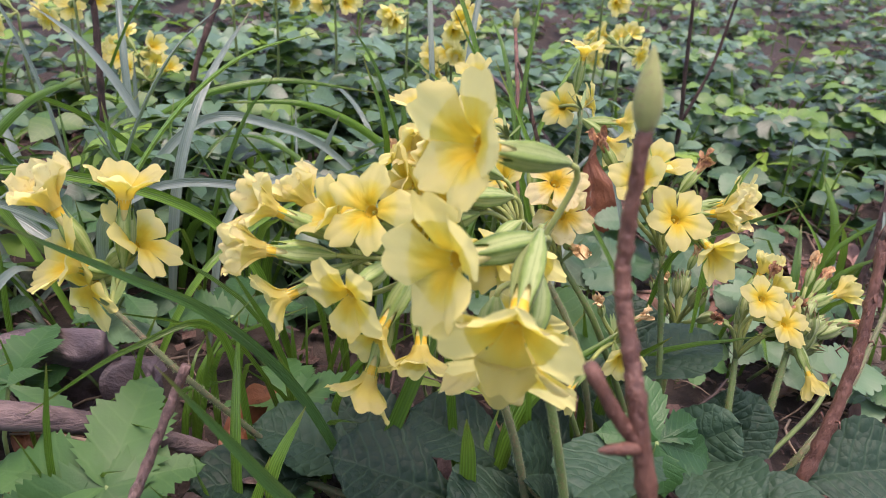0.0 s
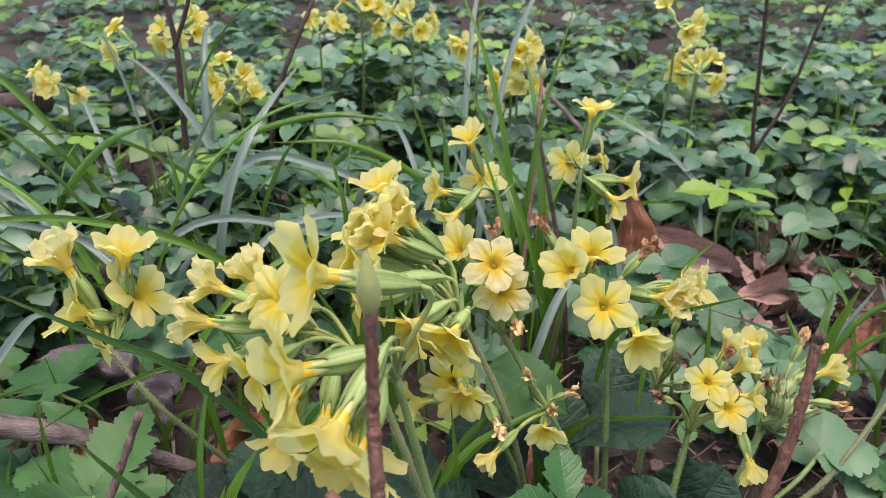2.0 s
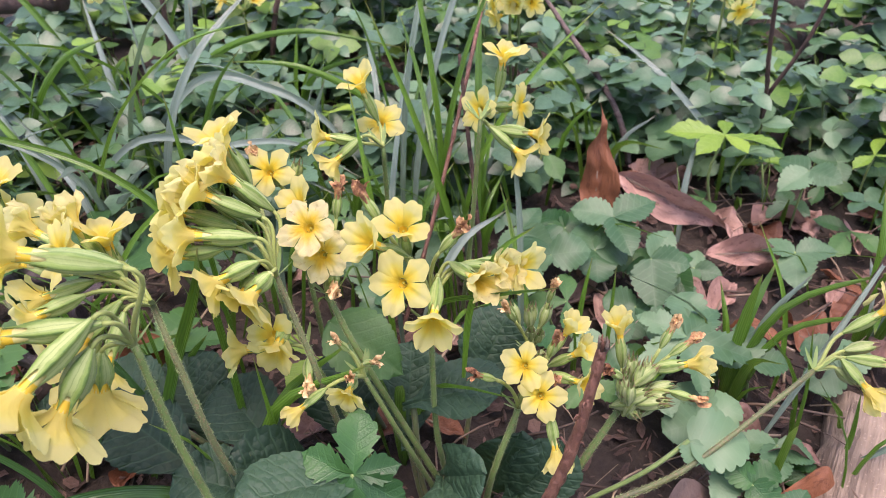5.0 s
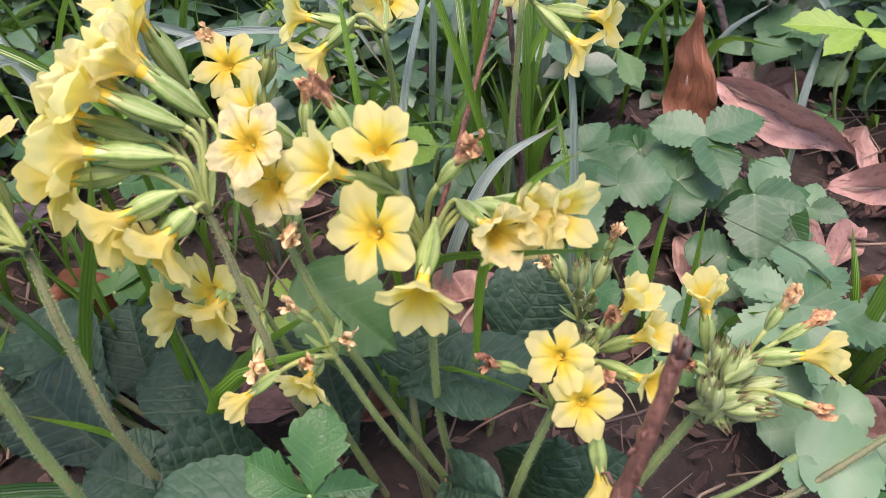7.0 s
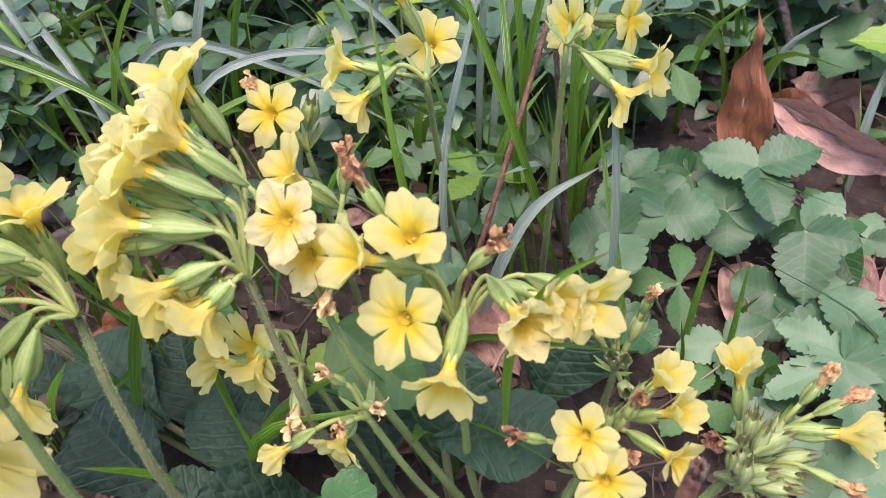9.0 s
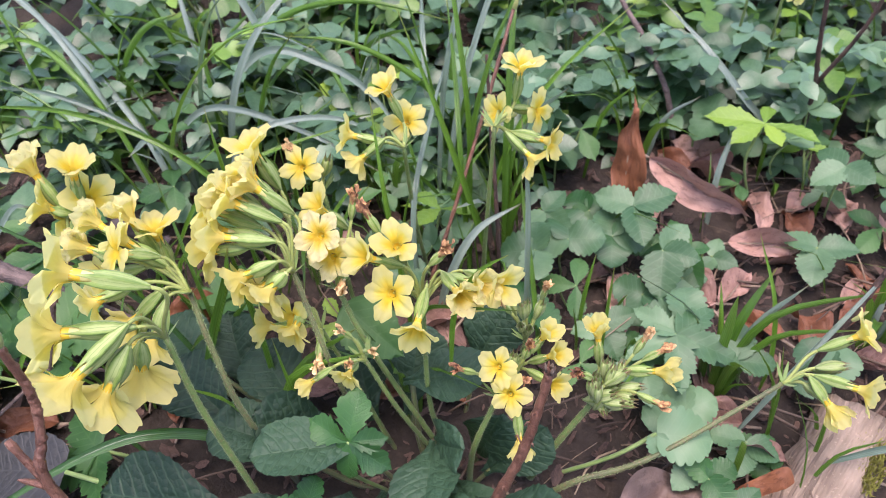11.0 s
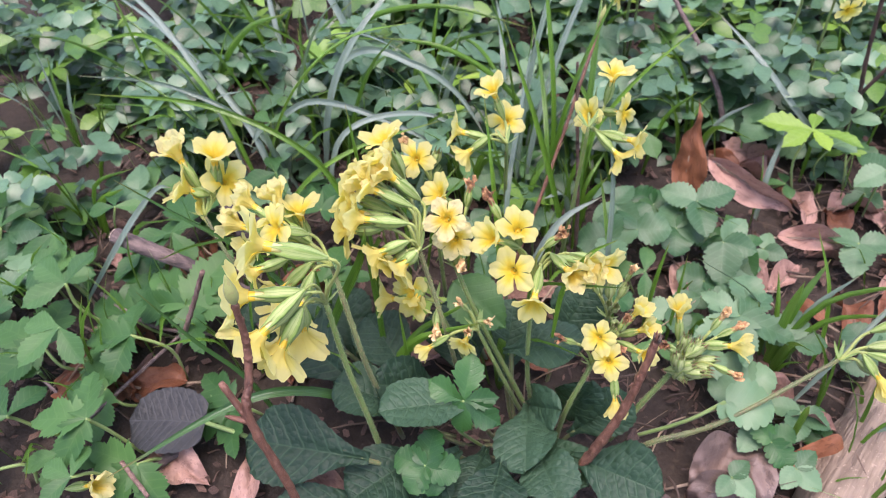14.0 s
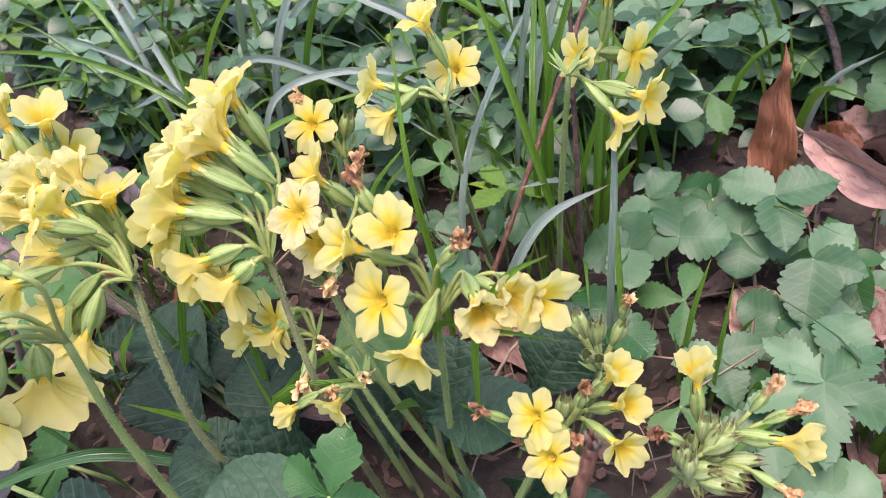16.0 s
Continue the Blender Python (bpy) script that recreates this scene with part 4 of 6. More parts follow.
for k, p in enumerate([(0.112, 0.378, 0.100), (-0.279, 0.303, 0.138), (-0.232, 0.268, 0.116), (-0.222, 0.250, 0.104), (-0.176, 0.303, 0.141), (-0.061, 0.286, 0.143),
                       (-0.037, 0.262, 0.142), (-0.033, 0.268, 0.116), (0.072, 0.287, 0.157), (-0.264, 0.265, 0.150), (-0.109, 0.305, 0.148), (-0.322, 0.213, 0.126),
                       (-0.150, 0.330, 0.150), (0.092, 0.292, 0.122), (-0.297, 0.264, 0.141)]):
    far_stalk(*p, k)

# ---- leaves of the clump ----
def rosette():
    ros = thing("primrose_rosette", (0.0, -0.045, ground_z(0, -0.045)), "basal rosette of dark wrinkled primrose leaves on the soil", "plant")
    base = Vector(ros.location)
    rnd = random.Random(8)
    # middle of each blade, the way it points, its length and width
    for mid, way, L, w in (((-0.036, -0.083, 0.070), (-0.75, -0.55, 0.25), 0.050, 0.030), ((0.012, -0.066, 0.042), (0.25, -0.9, 0.25), 0.046, 0.031),
                           ((0.027, -0.036, 0.040), (0.25, -0.30, 0.9), 0.050, 0.024), ((-0.082, -0.122, 0.060), (-0.92, -0.35, 0.05), 0.062, 0.036),
                           ((0.012, -0.026, 0.070), (0.60, 0.10, 0.25), 0.044, 0.026), ((0.012, 0.020, 0.052), (0.30, 0.45, 0.75), 0.046, 0.030),
                           ((0.062, -0.068, 0.048), (0.9, -0.2, 0.2), 0.048, 0.032), ((-0.040, -0.112, 0.046), (-0.35, -0.9, 0.2), 0.048, 0.032),
                           ((-0.100, -0.070, 0.062), (-0.85, 0.1, 0.35), 0.046, 0.030), ((-0.068, -0.078, 0.056), (-0.8, -0.2, 0.4), 0.044, 0.030),
                           ((0.010, -0.100, 0.046), (0.2, -0.9, 0.2), 0.042, 0.030), ((0.044, -0.030, 0.036), (0.6, 0.2, 0.6), 0.042, 0.028),
                           ((-0.045, -0.020, 0.050), (-0.5, 0.5, 0.6), 0.050, 0.034), ((-0.016, -0.012, 0.056), (-0.1, 0.6, 0.7), 0.046, 0.030),
                           ((0.040, -0.098, 0.034), (0.7, -0.6, 0.2), 0.044, 0.032), ((-0.075, -0.045, 0.056), (-0.8, 0.4, 0.4), 0.046, 0.030),
                           ((0.035, -0.064, 0.034), (0.6, -0.55, 0.35), 0.040, 0.026), ((-0.062, -0.140, 0.042), (-0.5, -0.8, 0.1), 0.046, 0.030),
                           ((-0.049, -0.072, 0.058), (-0.3, -0.6, 0.5), 0.044, 0.030), ((-0.006, -0.092, 0.036), (0.0, -0.9, 0.2), 0.040, 0.028),
                           ((0.028, -0.078, 0.042), (0.5, -0.75, 0.3), 0.040, 0.028), ((-0.022, -0.100, 0.040), (-0.2, -0.9, 0.2), 0.040, 0.028), ((0.014, -0.050, 0.048), (0.4, -0.5, 0.6), 0.036, 0.024),
                           ((-0.124, -0.048, 0.058), (-0.8, 0.15, 0.35), 0.044, 0.030), ((-0.140, -0.062, 0.054), (-0.85, -0.3, 0.25), 0.042, 0.028), ((-0.104, -0.034, 0.052), (-0.5, 0.5, 0.5), 0.044, 0.030)):
        mid, way = Vector(mid), Vector(way).normalized()
        start = mid - way * L * 0.62
        me = leaf_mesh("leaf", L * 0.92, w * 1.04, "obovate", teeth=14, depth=0.06, fold=0.16, droop=0.26, curl=0.24, bumps=0.0008, nv=42, nu=16, rnd=rnd)
        up = Vector((0.15, -0.55, 0.8)) if way.z > 0.5 else Vector((0, -0.25, 0.95))
        part("leaf", me, LEAF_BULLATE, ros, m=aim(start - base, way + Vector((0, 0, 0.22)), up, rnd.uniform(-0.25, 0.25)))
        foot = Vector((0.004 + 0.2 * start.x, -0.045 + 0.3 * (start.y + 0.045), base.z)) - base
        pts = smooth_path([tuple(foot), tuple((foot + start - base) * 0.5 + Vector((0, 0, -0.013))), tuple(start - base + way * 0.004)], 4)
        part("leaf_stalk", tube_mesh("leaf_stalk", pts, [0.0012] * len(pts), 6), STEM_RED, ros)


rosette()

TOOTHED = [leaf_mesh("leaflet", 1.0, 0.62, "wedge", teeth=9, depth=0.17, fold=0.22, droop=0.18, curl=0.15, nv=54, nu=8, rnd=random.Random(k)) for k in range(4)]
TOOTHED_YOUNG = [leaf_mesh("leaflet", 1.0, 0.52, "wedge", teeth=6, depth=0.25, fold=0.30, droop=0.10, curl=0.15, nv=24, nu=6, rnd=random.Random(20 + k)) for k in range(3)]
OVATE = [leaf_mesh("leaflet", 1.0, 0.80, "ovate", teeth=9, depth=0.20, fold=0.15, droop=0.15, curl=0.15, bumps=0.006, nv=48, nu=8, rnd=random.Random(40 + k)) for k in range(4)]
ROUND = [leaf_mesh("leaflet", 1.0, 1.05, "round", teeth=6, depth=0.16, fold=0.10, droop=0.16, curl=0.25, nv=36, nu=8, rnd=random.Random(60 + k)) for k in range(3)]
PALMATE = [leaf_mesh("leaflet", 1.0, 0.74, "wedge", teeth=5, depth=0.24, fold=0.26, droop=0.24, curl=0.22, nv=56, nu=8, rnd=random.Random(80 + k)) for k in range(3)]
LOBED = [leaf_mesh("leaflet", 1.0, 0.95, "round", teeth=5, depth=0.22, fold=0.12, droop=0.18, curl=0.25, nv=40, nu=8, rnd=random.Random(85 + k)) for k in range(2)]
SMOOTH = [leaf_mesh("leaflet", 1.0, 0.56, "ovate", teeth=0, fold=0.22, droop=0.22, curl=0.2, nv=24, nu=8, rnd=random.Random(95 + k)) for k in range(3)]
POINTED = [leaf_mesh("leaflet", 1.0, 0.68, "cut", fold=0.20, droop=0.20, curl=0.25, nv=81, nu=8, rnd=random.Random(105 + k)) for k in range(3)]
ELDER = [leaf_mesh("leaflet", 1.0, 0.82, "cut", fold=0.16, droop=0.20, curl=0.22, nv=81, nu=8, rnd=random.Random(115 + k)) for k in range(3)]
for lib, mat in ((ELDER, LEAF_FRESH), (SMOOTH, LEAF_DEEP), (POINTED, LEAF_DARK), (PALMATE, LEAF_DEEP), (LOBED, LEAF_DEEP), (TOOTHED, LEAF_MID), (TOOTHED_YOUNG, LEAF_BRIGHT), (OVATE, LEAF_DARK), (ROUND, LEAF_DARK)):
    for me in lib:
        me.materials.append(mat)


def leafy_plant(name, label, category, foot, crown, leaflets, rnd, lib, normal=(0, 0, 1), group="", petiole=0.0009):
    """A petiole with leaflets round its top. leaflets: (heading in degrees, length)."""
    foot, crown = Vector(foot), Vector(crown)
    pl = thing(name, foot, label, category, group)
    top = crown - foot
    mid = top * 0.5 + Vector((rnd.uniform(-0.008, 0.008), rnd.uniform(-0.008, 0.008), 0.004))
    pts = smooth_path([(0, 0, 0), tuple(mid), tuple(top)], 4)
    part("petiole", tube_mesh("petiole", pts, [petiole] * len(pts), 5), PETIOLE, pl)
    n = Vector(normal).normalized()
    for head, size in leaflets:
        a = radians(head)
        d = Vector((math.cos(a), math.sin(a), 0))
        d = (d - n * d.dot(n)).normalized()
        m = Matrix.Translation(top) @ aim((0, 0, 0), d + n * rnd.uniform(-0.1, 0.2), n, rnd.uniform(-0.25, 0.25)) @ Matrix.Scale(size, 4)
        me = lib[rnd.randrange(len(lib))]
        part("leaflet", me, LEAF_MID, pl, m=m)
    return pl


# ---- grass ----
def blade_data(path, width, fold=0.35, n=7, face=(0.13, 0.31, 0.94)):
    pts = smooth_path(path, n)
    fr = frames_along(pts, face)
    verts, faces, uvs = [], [], []
    last = len(pts) - 1
    for k, (p, (s, u, d)) in enumerate(zip(pts, fr)):
        t = k / last
        w = width * 0.5 * min(1, 0.55 + 2.2 * t) * (1 - max(0, (t - 0.45) / 0.55) ** 1.8) + 0.00008
        for j, q in enumerate((-1, -0.5, 0, 0.5, 1)):
            verts.append(p + s * (w * q) + u * (fold * w * abs(q)))
            uvs.append((0.5 + 0.5 * q, t))
    for k in range(last):
        for j in range(4):
            a = k * 5 + j
            faces.append((a, a + 1, a + 6, a + 5))
    return verts, faces, uvs


def grass_blade(path, width, pale=False, face=(0.15, -0.72, 0.65), material=None, label="single green grass blade arching over the ground cover"):
    base = Vector(path[0])
    v, f, uv = blade_data([tuple(Vector(p) - base) for p in path], width * 0.72, 0.6, face=face)
    # pale blades carry the sky sheen as painted blue-grey colour
    th = thing("grass_plant", base, label if not pale else "long grass blade with painted blue-grey sheen arching over leaves", "grass", "single grasses")
    part("blade", mesh_of("blade", v, f, uv), material or (GRASS_SKY_SHEEN if pale else GRASS), th)


def near_leaves():
    rnd = random.Random(31)
    # five-part leaf in front of the rosette
    leafy_plant("palmate_leaf", "glossy dark green leaf of five toothed leaflets", "plant", (-0.010, -0.060, 0.015), (-0.0165, -0.0700, 0.0700),
                [(98, 0.022), (165, 0.019), (35, 0.016), (215, 0.019), (-25, 0.020), (-80, 0.017)], rnd, PALMATE, (0.1, -0.70, 0.65))
    leafy_plant("palmate_leaf", "green lobed leaf low in front of the rosette", "plant", (-0.022, -0.095, 0.015), (-0.022, -0.100, 0.056),
                [(100, 0.017), (185, 0.016), (15, 0.016), (260, 0.014), (-50, 0.014)], rnd, LOBED, (0.05, -0.5, 0.85))
    me = leaf_mesh("leaf", 0.034, 0.027, "ovate", teeth=13, depth=0.10, fold=0.12, droop=0.22, curl=0.2, bumps=0.0005, nv=60, nu=12, rnd=rnd)
    pale = thing("toothed_leaf", (-0.030, -0.012, 0.02), "grey-green toothed leaf under the flower stalks", "plant")
    part("blade", me, LEAF_MID, pale, m=aim((-0.014, -0.008, 0.067), (0.8, -0.25, -0.22), (0, -0.5, 0.85)))
    part("leaf_stalk", tube_mesh("leaf_stalk", [Vector((0, 0, 0)), Vector((-0.012, -0.004, 0.04)), Vector((-0.014, -0.008, 0.067))], [0.0012, 0.001, 0.0009], 6), PETIOLE, pale)
    strawberry = "three-part wild strawberry leaf on a thin petiole"
    leafy_plant("strawberry_leaf", strawberry, "plant", (0.052, 0.130, 0.005), (0.0488, 0.1219, 0.0530), [(-60, 0.025), (40, 0.025), (175, 0.023)], rnd, OVATE, (0.05, -0.3, 0.95))
    leafy_plant("strawberry_leaf", strawberry, "plant", (0.080, 0.105, 0.005), (0.070, 0.104, 0.0440), [(-75, 0.028), (0, 0.020), (70, 0.020)], rnd, OVATE, (0.2, -0.4, 0.9))
    leafy_plant("strawberry_leaf", strawberry, "plant", (0.150, 0.155, 0.0), (0.146, 0.160, 0.020), [(-90, 0.026), (10, 0.022), (170, 0.022)], rnd, OVATE, (-0.1, -0.3, 0.95))
    leafy_plant("young_leafy_shoot", "bright yellow-green young shoot in the ground cover", "plant", (0.104, 0.206, 0.005), (0.1016, 0.2086, 0.0600),
                [(-5, 0.032), (185, 0.034), (-60, 0.024), (235, 0.026), (90, 0.02)], rnd, TOOTHED_YOUNG)
    for x, y, z, s in ((0.118, 0.058, 0.030, 0.022), (0.100, 0.022, 0.026, 0.020), (0.112, 0.000, 0.026, 0.017), (0.130, 0.022, 0.020, 0.019),
                       (0.092, 0.066, 0.040, 0.022), (0.160, 0.075, 0.020, 0.020), (0.132, -0.014, 0.024, 0.015), (0.080, 0.034, 0.032, 0.020), (0.105, -0.030, 0.022, 0.014)):
        a = rnd.uniform(0, 360)
        leafy_plant("buttercup_leaf", "broad blue-green lobed leaf beside the fading stalks", "plant", (x + 0.005, y + 0.008, ground_z(x, y)), (x, y, z),
                    [(a, s), (a + 85, s * 0.9), (a - 85, s * 0.9)], rnd, rnd.choice((ROUND, OVATE)), (rnd.uniform(-0.1, 0.1), -0.2, 0.95))
    for x, y, h, s in ((0.012, 0.050, 0.030, 0.022), (0.030, 0.075, 0.026, 0.021), (0.050, 0.060, 0.022, 0.020), (0.062, 0.088, 0.020, 0.018), (0.018, 0.098, 0.034, 0.022),
                       (0.038, 0.112, 0.030, 0.020), (0.070, 0.050, 0.018, 0.018), (0.006, 0.078, 0.040, 0.020), (0.045, 0.036, 0.016, 0.018),
                       (0.058, 0.128, 0.016, 0.015), (0.078, 0.112, 0.016, 0.016), (0.020, 0.128, 0.028, 0.018), (0.090, 0.138, 0.014, 0.015), (0.000, 0.110, 0.036, 0.020)):
        a, g = rnd.uniform(0, 360), ground_z(x, y)
        leafy_plant("ground_cover_plant", "low ground-cover plant with three pale green leaflets", "plant", (x, y, g), (x + 0.004, y - 0.004, g + h),
                    [(a, s), (a + 95, s * 0.9), (a - 95, s * 0.9)], rnd, rnd.choice((OVATE, ROUND, LOBED, TOOTHED)), (rnd.uniform(-0.2, 0.2), -0.3, 0.9), "ground cover plants", 0.0007)
    # broad lobed leaf and small plants between the clump and the wood
    leafy_plant("buttercup_leaf", "large grey-green leaf with five pointed lobes", "plant", (0.082, 0.070, 0.0), (0.0890, 0.0500, 0.0460),
                [(-70, 0.029), (-5, 0.031), (-135, 0.027), (60, 0.026), (160, 0.024)], rnd, POINTED, (0.05, -0.30, 0.95))
    leafy_plant("opposite_leaved_plant", "small upright plant with glossy smooth green leaves", "plant", (0.078, 0.128, 0.0), (0.0800, 0.1220, 0.0300),
                [(-60, 0.024), (125, 0.022), (35, 0.015), (215, 0.018)], rnd, SMOOTH, (0.05, -0.35, 0.9))
    leafy_plant("rounded_leaf", "rounded blue-green leaf on a bent yellowish stalk", "plant", (0.055, -0.022, 0.012), (0.0930, -0.0010, 0.0390),
                [(15, 0.024), (-70, 0.010)], rnd, ROUND, (-0.05, -0.35, 0.9), petiole=0.0011)
    leafy_plant("crenate_leaf", "small fresh green scalloped leaf beside weathered wood", "plant", (0.140, 0.026, -0.004), (0.1370, 0.0250, 0.0120),
                [(-80, 0.013), (-10, 0.012), (170, 0.012), (60, 0.010)], rnd, LOBED, (0.0, -0.45, 0.9))
    leafy_plant("crenate_leaf", "dark blue-green scalloped leaf over dead leaves", "plant", (0.118, -0.006, 0.0), (0.1180, -0.0080, 0.0300),
                [(-40, 0.015), (50, 0.013), (150, 0.012)], rnd, LOBED, (0.1, -0.4, 0.9))
    for k in range(26):
        x, y = rnd.uniform(-0.44, -0.19), rnd.uniform(-0.13, 0.05)
        a, z = rnd.uniform(0, 360), ground_z(x, y) + rnd.uniform(0.012, 0.034)
        leafy_plant("ground_cover_plant", "low green three-part leaf over brown litter", "plant", (x + 0.006, y + 0.008, ground_z(x, y)), (x, y, z),
                    [(a, 0.022), (a + 90, 0.020), (a - 90, 0.020)], rnd, rnd.choice((TOOTHED, SMOOTH, OVATE)), (rnd.uniform(-0.2, 0.2), rnd.uniform(-0.4, 0.0), 0.9), "ground cover plants", 0.0007)
    # ground elder by the small stick
    leafy_plant("ground_elder_leaf", "large fresh green toothed ground elder leaf beside a stick", "plant", (-0.150, -0.055, 0.02), (-0.172, -0.074, 0.0675),
                [(78, 0.037), (160, 0.036), (205, 0.030), (18, 0.026), (-50, 0.028)], rnd, ELDER, (-0.05, -0.50, 0.85))
    B = grass_blade
    B([(-0.060, -0.068, 0.035), (-0.0943, -0.0898, 0.058), (-0.1192, -0.1130, 0.061), (-0.152, -0.163, 0.054)], 0.0062, face=(0.3, -0.5, 0.8), material=GRASS_DEEP, label="broad dark blue-green grass blade lying low over litter")
    me = leaf_mesh("leaf", 0.040, 0.034, "round", teeth=12, depth=0.05, fold=0.1, droop=0.15, curl=0.15, bumps=0.0004, nv=30, nu=12, rnd=rnd)
    old = thing("primrose_leaf", (-0.125, -0.120, 0.03), "dark purplish wrinkled leaf lying low on the litter", "plant")
    part("blade", me, LEAF_PURPLE, old, m=aim((-0.006, 0.0, 0.020), (-0.9, -0.35, 0.05), (0, -0.3, 1)))
    part("leaf_stalk", tube_mesh("leaf_stalk", [Vector((0.02, 0.01, 0)), Vector((0.008, 0.004, 0.014)), Vector((-0.006, 0, 0.020))], [0.0013, 0.0012, 0.001], 6), PETIOLE, old)
    leafy_plant("ground_elder_leaf", "large fresh green toothed ground elder leaf beside a stick", "plant", (-0.172, -0.070, 0.03), (-0.180, -0.078, 0.064),
                [(120, 0.026), (195, 0.026), (40, 0.024)], rnd, ELDER, (0.05, -0.4, 0.9))
    for x, y, z, s, a in ((-0.234, -0.093, 0.077, 0.026, 170), (-0.216, -0.116, 0.076, 0.026, 260), (-0.182, -0.104, 0.073, 0.028, 200), (-0.172, -0.148, 0.068, 0.030, 200), (-0.160, -0.172, 0.064, 0.018, 180), (-0.205, -0.085, 0.052, 0.034, 180), (-0.125, -0.020, 0.052, 0.030, 100),
                          (-0.190, -0.125, 0.050, 0.032, 220), (-0.150, -0.150, 0.045, 0.030, 260), (-0.215, -0.020, 0.064, 0.032, 150),
                          (-0.150, 0.020, 0.062, 0.030, 90), (-0.235, -0.120, 0.056, 0.034, 180), (-0.128, -0.105, 0.046, 0.030, 230),
                          (-0.312, -0.070, 0.068, 0.026, 150), (-0.332, -0.050, 0.060, 0.028, 80), (-0.285, -0.058, 0.062, 0.026, 250), (-0.300, -0.105, 0.055, 0.028, 30),
                          (-0.222, -0.158, 0.052, 0.026, 160), (-0.188, -0.160, 0.046, 0.022, 300), (-0.214, -0.182, 0.044, 0.026, 220), (-0.262, -0.085, 0.058, 0.026, 110), (-0.255, -0.135, 0.050, 0.026, 10)):
        leafy_plant("ground_elder_leaf", "fresh green toothed ground elder leaf over brown litter", "plant", (x + 0.012, y + 0.01, ground_z(x, y)), (x, y, z),
                    [(a, s), (a + 72, s * 0.92), (a - 72, s * 0.92)], rnd, ELDER if s > 0.027 else TOOTHED, (rnd.uniform(-0.15, 0.15), rnd.uniform(-0.3, 0.0), 0.95))


near_leaves()


def named_grass():
    B = grass_blade
    B([(-0.1118, -0.0614, 0.0210), (-0.0886, -0.0554, 0.0844), (-0.0757, -0.0484, 0.1188), (-0.0752, -0.0424, 0.1328)], 0.0062, label="broad bright green grass blade standing between flower stalks")
    B([(-0.185, 0.075, 0.030), (-0.179, 0.087, 0.088), (-0.168, 0.112, 0.125), (-0.150, 0.165, 0.152)], 0.0062, True)
    B([(-0.23, 0.10, 0.04), (-0.176, 0.115, 0.106), (-0.135, 0.122, 0.104), (-0.108, 0.125, 0.087), (-0.085, 0.12, 0.06)], 0.0060, True)
    B([(-0.24, 0.07, 0.04), (-0.19, 0.078, 0.090), (-0.13, 0.083, 0.086), (-0.08, 0.085, 0.066)], 0.0050, True)
    B([(-0.250, -0.078, 0.040), (-0.2227, -0.066, 0.0800), (-0.2100, -0.0545, 0.1000), (-0.1965, -0.046, 0.1170), (-0.1905, -0.042, 0.1165)], 0.0046, True)
    B([(-0.098, -0.050, 0.02), (-0.120, -0.051, 0.076), (-0.142, -0.057, 0.109), (-0.1618, -0.0644, 0.1265), (-0.1890, -0.0718, 0.1468)], 0.0042, material=GRASS_DEEP)
    B([(-0.106, -0.095, 0.028), (-0.115, -0.100, 0.072), (-0.1281, -0.1082, 0.1032), (-0.1437, -0.1138, 0.1339)], 0.0046, material=GRASS_DEEP)
    B([(-0.135, -0.045, 0.03), (-0.143, -0.045, 0.096), (-0.165, -0.056, 0.100), (-0.19, -0.068, 0.088)], 0.0032)
    B([(-0.092, -0.014, 0.02), (-0.094, -0.013, 0.1), (-0.0945, -0.013, 0.145), (-0.1012, -0.0064, 0.168)], 0.0030)
    B([(-0.070, -0.050, 0.02), (-0.075, -0.042, 0.07), (-0.078, -0.039, 0.112), (-0.080, -0.038, 0.135)], 0.0042)
    B([(-0.05, -0.055, 0.02), (-0.052, -0.056, 0.06), (-0.055, -0.055, 0.1)], 0.0030)
    B([(-0.012, 0.072, 0.02), (-0.024, 0.070, 0.08), (-0.040, 0.075, 0.125), (-0.062, 0.085, 0.17)], 0.0040)
    B([(-0.030, 0.080, 0.02), (-0.030, 0.085, 0.09), (-0.024, 0.100, 0.14), (-0.010, 0.130, 0.19)], 0.0036)
    B([(-0.035, 0.09, 0.02), (-0.036, 0.10, 0.10), (-0.05, 0.12, 0.16), (-0.07, 0.15, 0.20)], 0.0036)
    B([(-0.030, 0.10, 0.02), (-0.020, 0.11, 0.08), (0.000, 0.13, 0.12), (0.030, 0.16, 0.15)], 0.0034)
    B([(-0.055, 0.10, 0.02), (-0.05, 0.12, 0.10), (-0.035, 0.16, 0.17), (-0.005, 0.20, 0.21)], 0.0042, True)
    B([(-0.060, 0.10, 0.02), (-0.062, 0.13, 0.11), (-0.060, 0.18, 0.17), (-0.052, 0.22, 0.20)], 0.0040, True)
    B([(-0.03, 0.035, 0.02), (-0.022, 0.040, 0.055), (-0.012, 0.052, 0.078), (0.004, 0.070, 0.085)], 0.0056, True)
    B([(0.018, 0.040, 0.01), (0.016, 0.046, 0.06), (0.010, 0.062, 0.10), (-0.001, 0.082, 0.128)], 0.0036, True)
    B([(0.030, 0.030, 0.01), (0.018, 0.05, 0.05), (0.006, 0.07, 0.075), (-0.004, 0.09, 0.085)], 0.0032)
    B([(0.12, 0.26, 0.01), (0.09, 0.24, 0.05), (0.06, 0.25, 0.075), (0.02, 0.28, 0.09)], 0.0055, True)
    B([(0.085, 0.175, 0.0), (0.084, 0.19, 0.035), (0.088, 0.22, 0.055)], 0.0050, True)
    B([(0.133, 0.067, 0.0), (0.1325, 0.067, 0.03), (0.126, 0.075, 0.06), (0.1122, 0.0911, 0.083)], 0.0030)
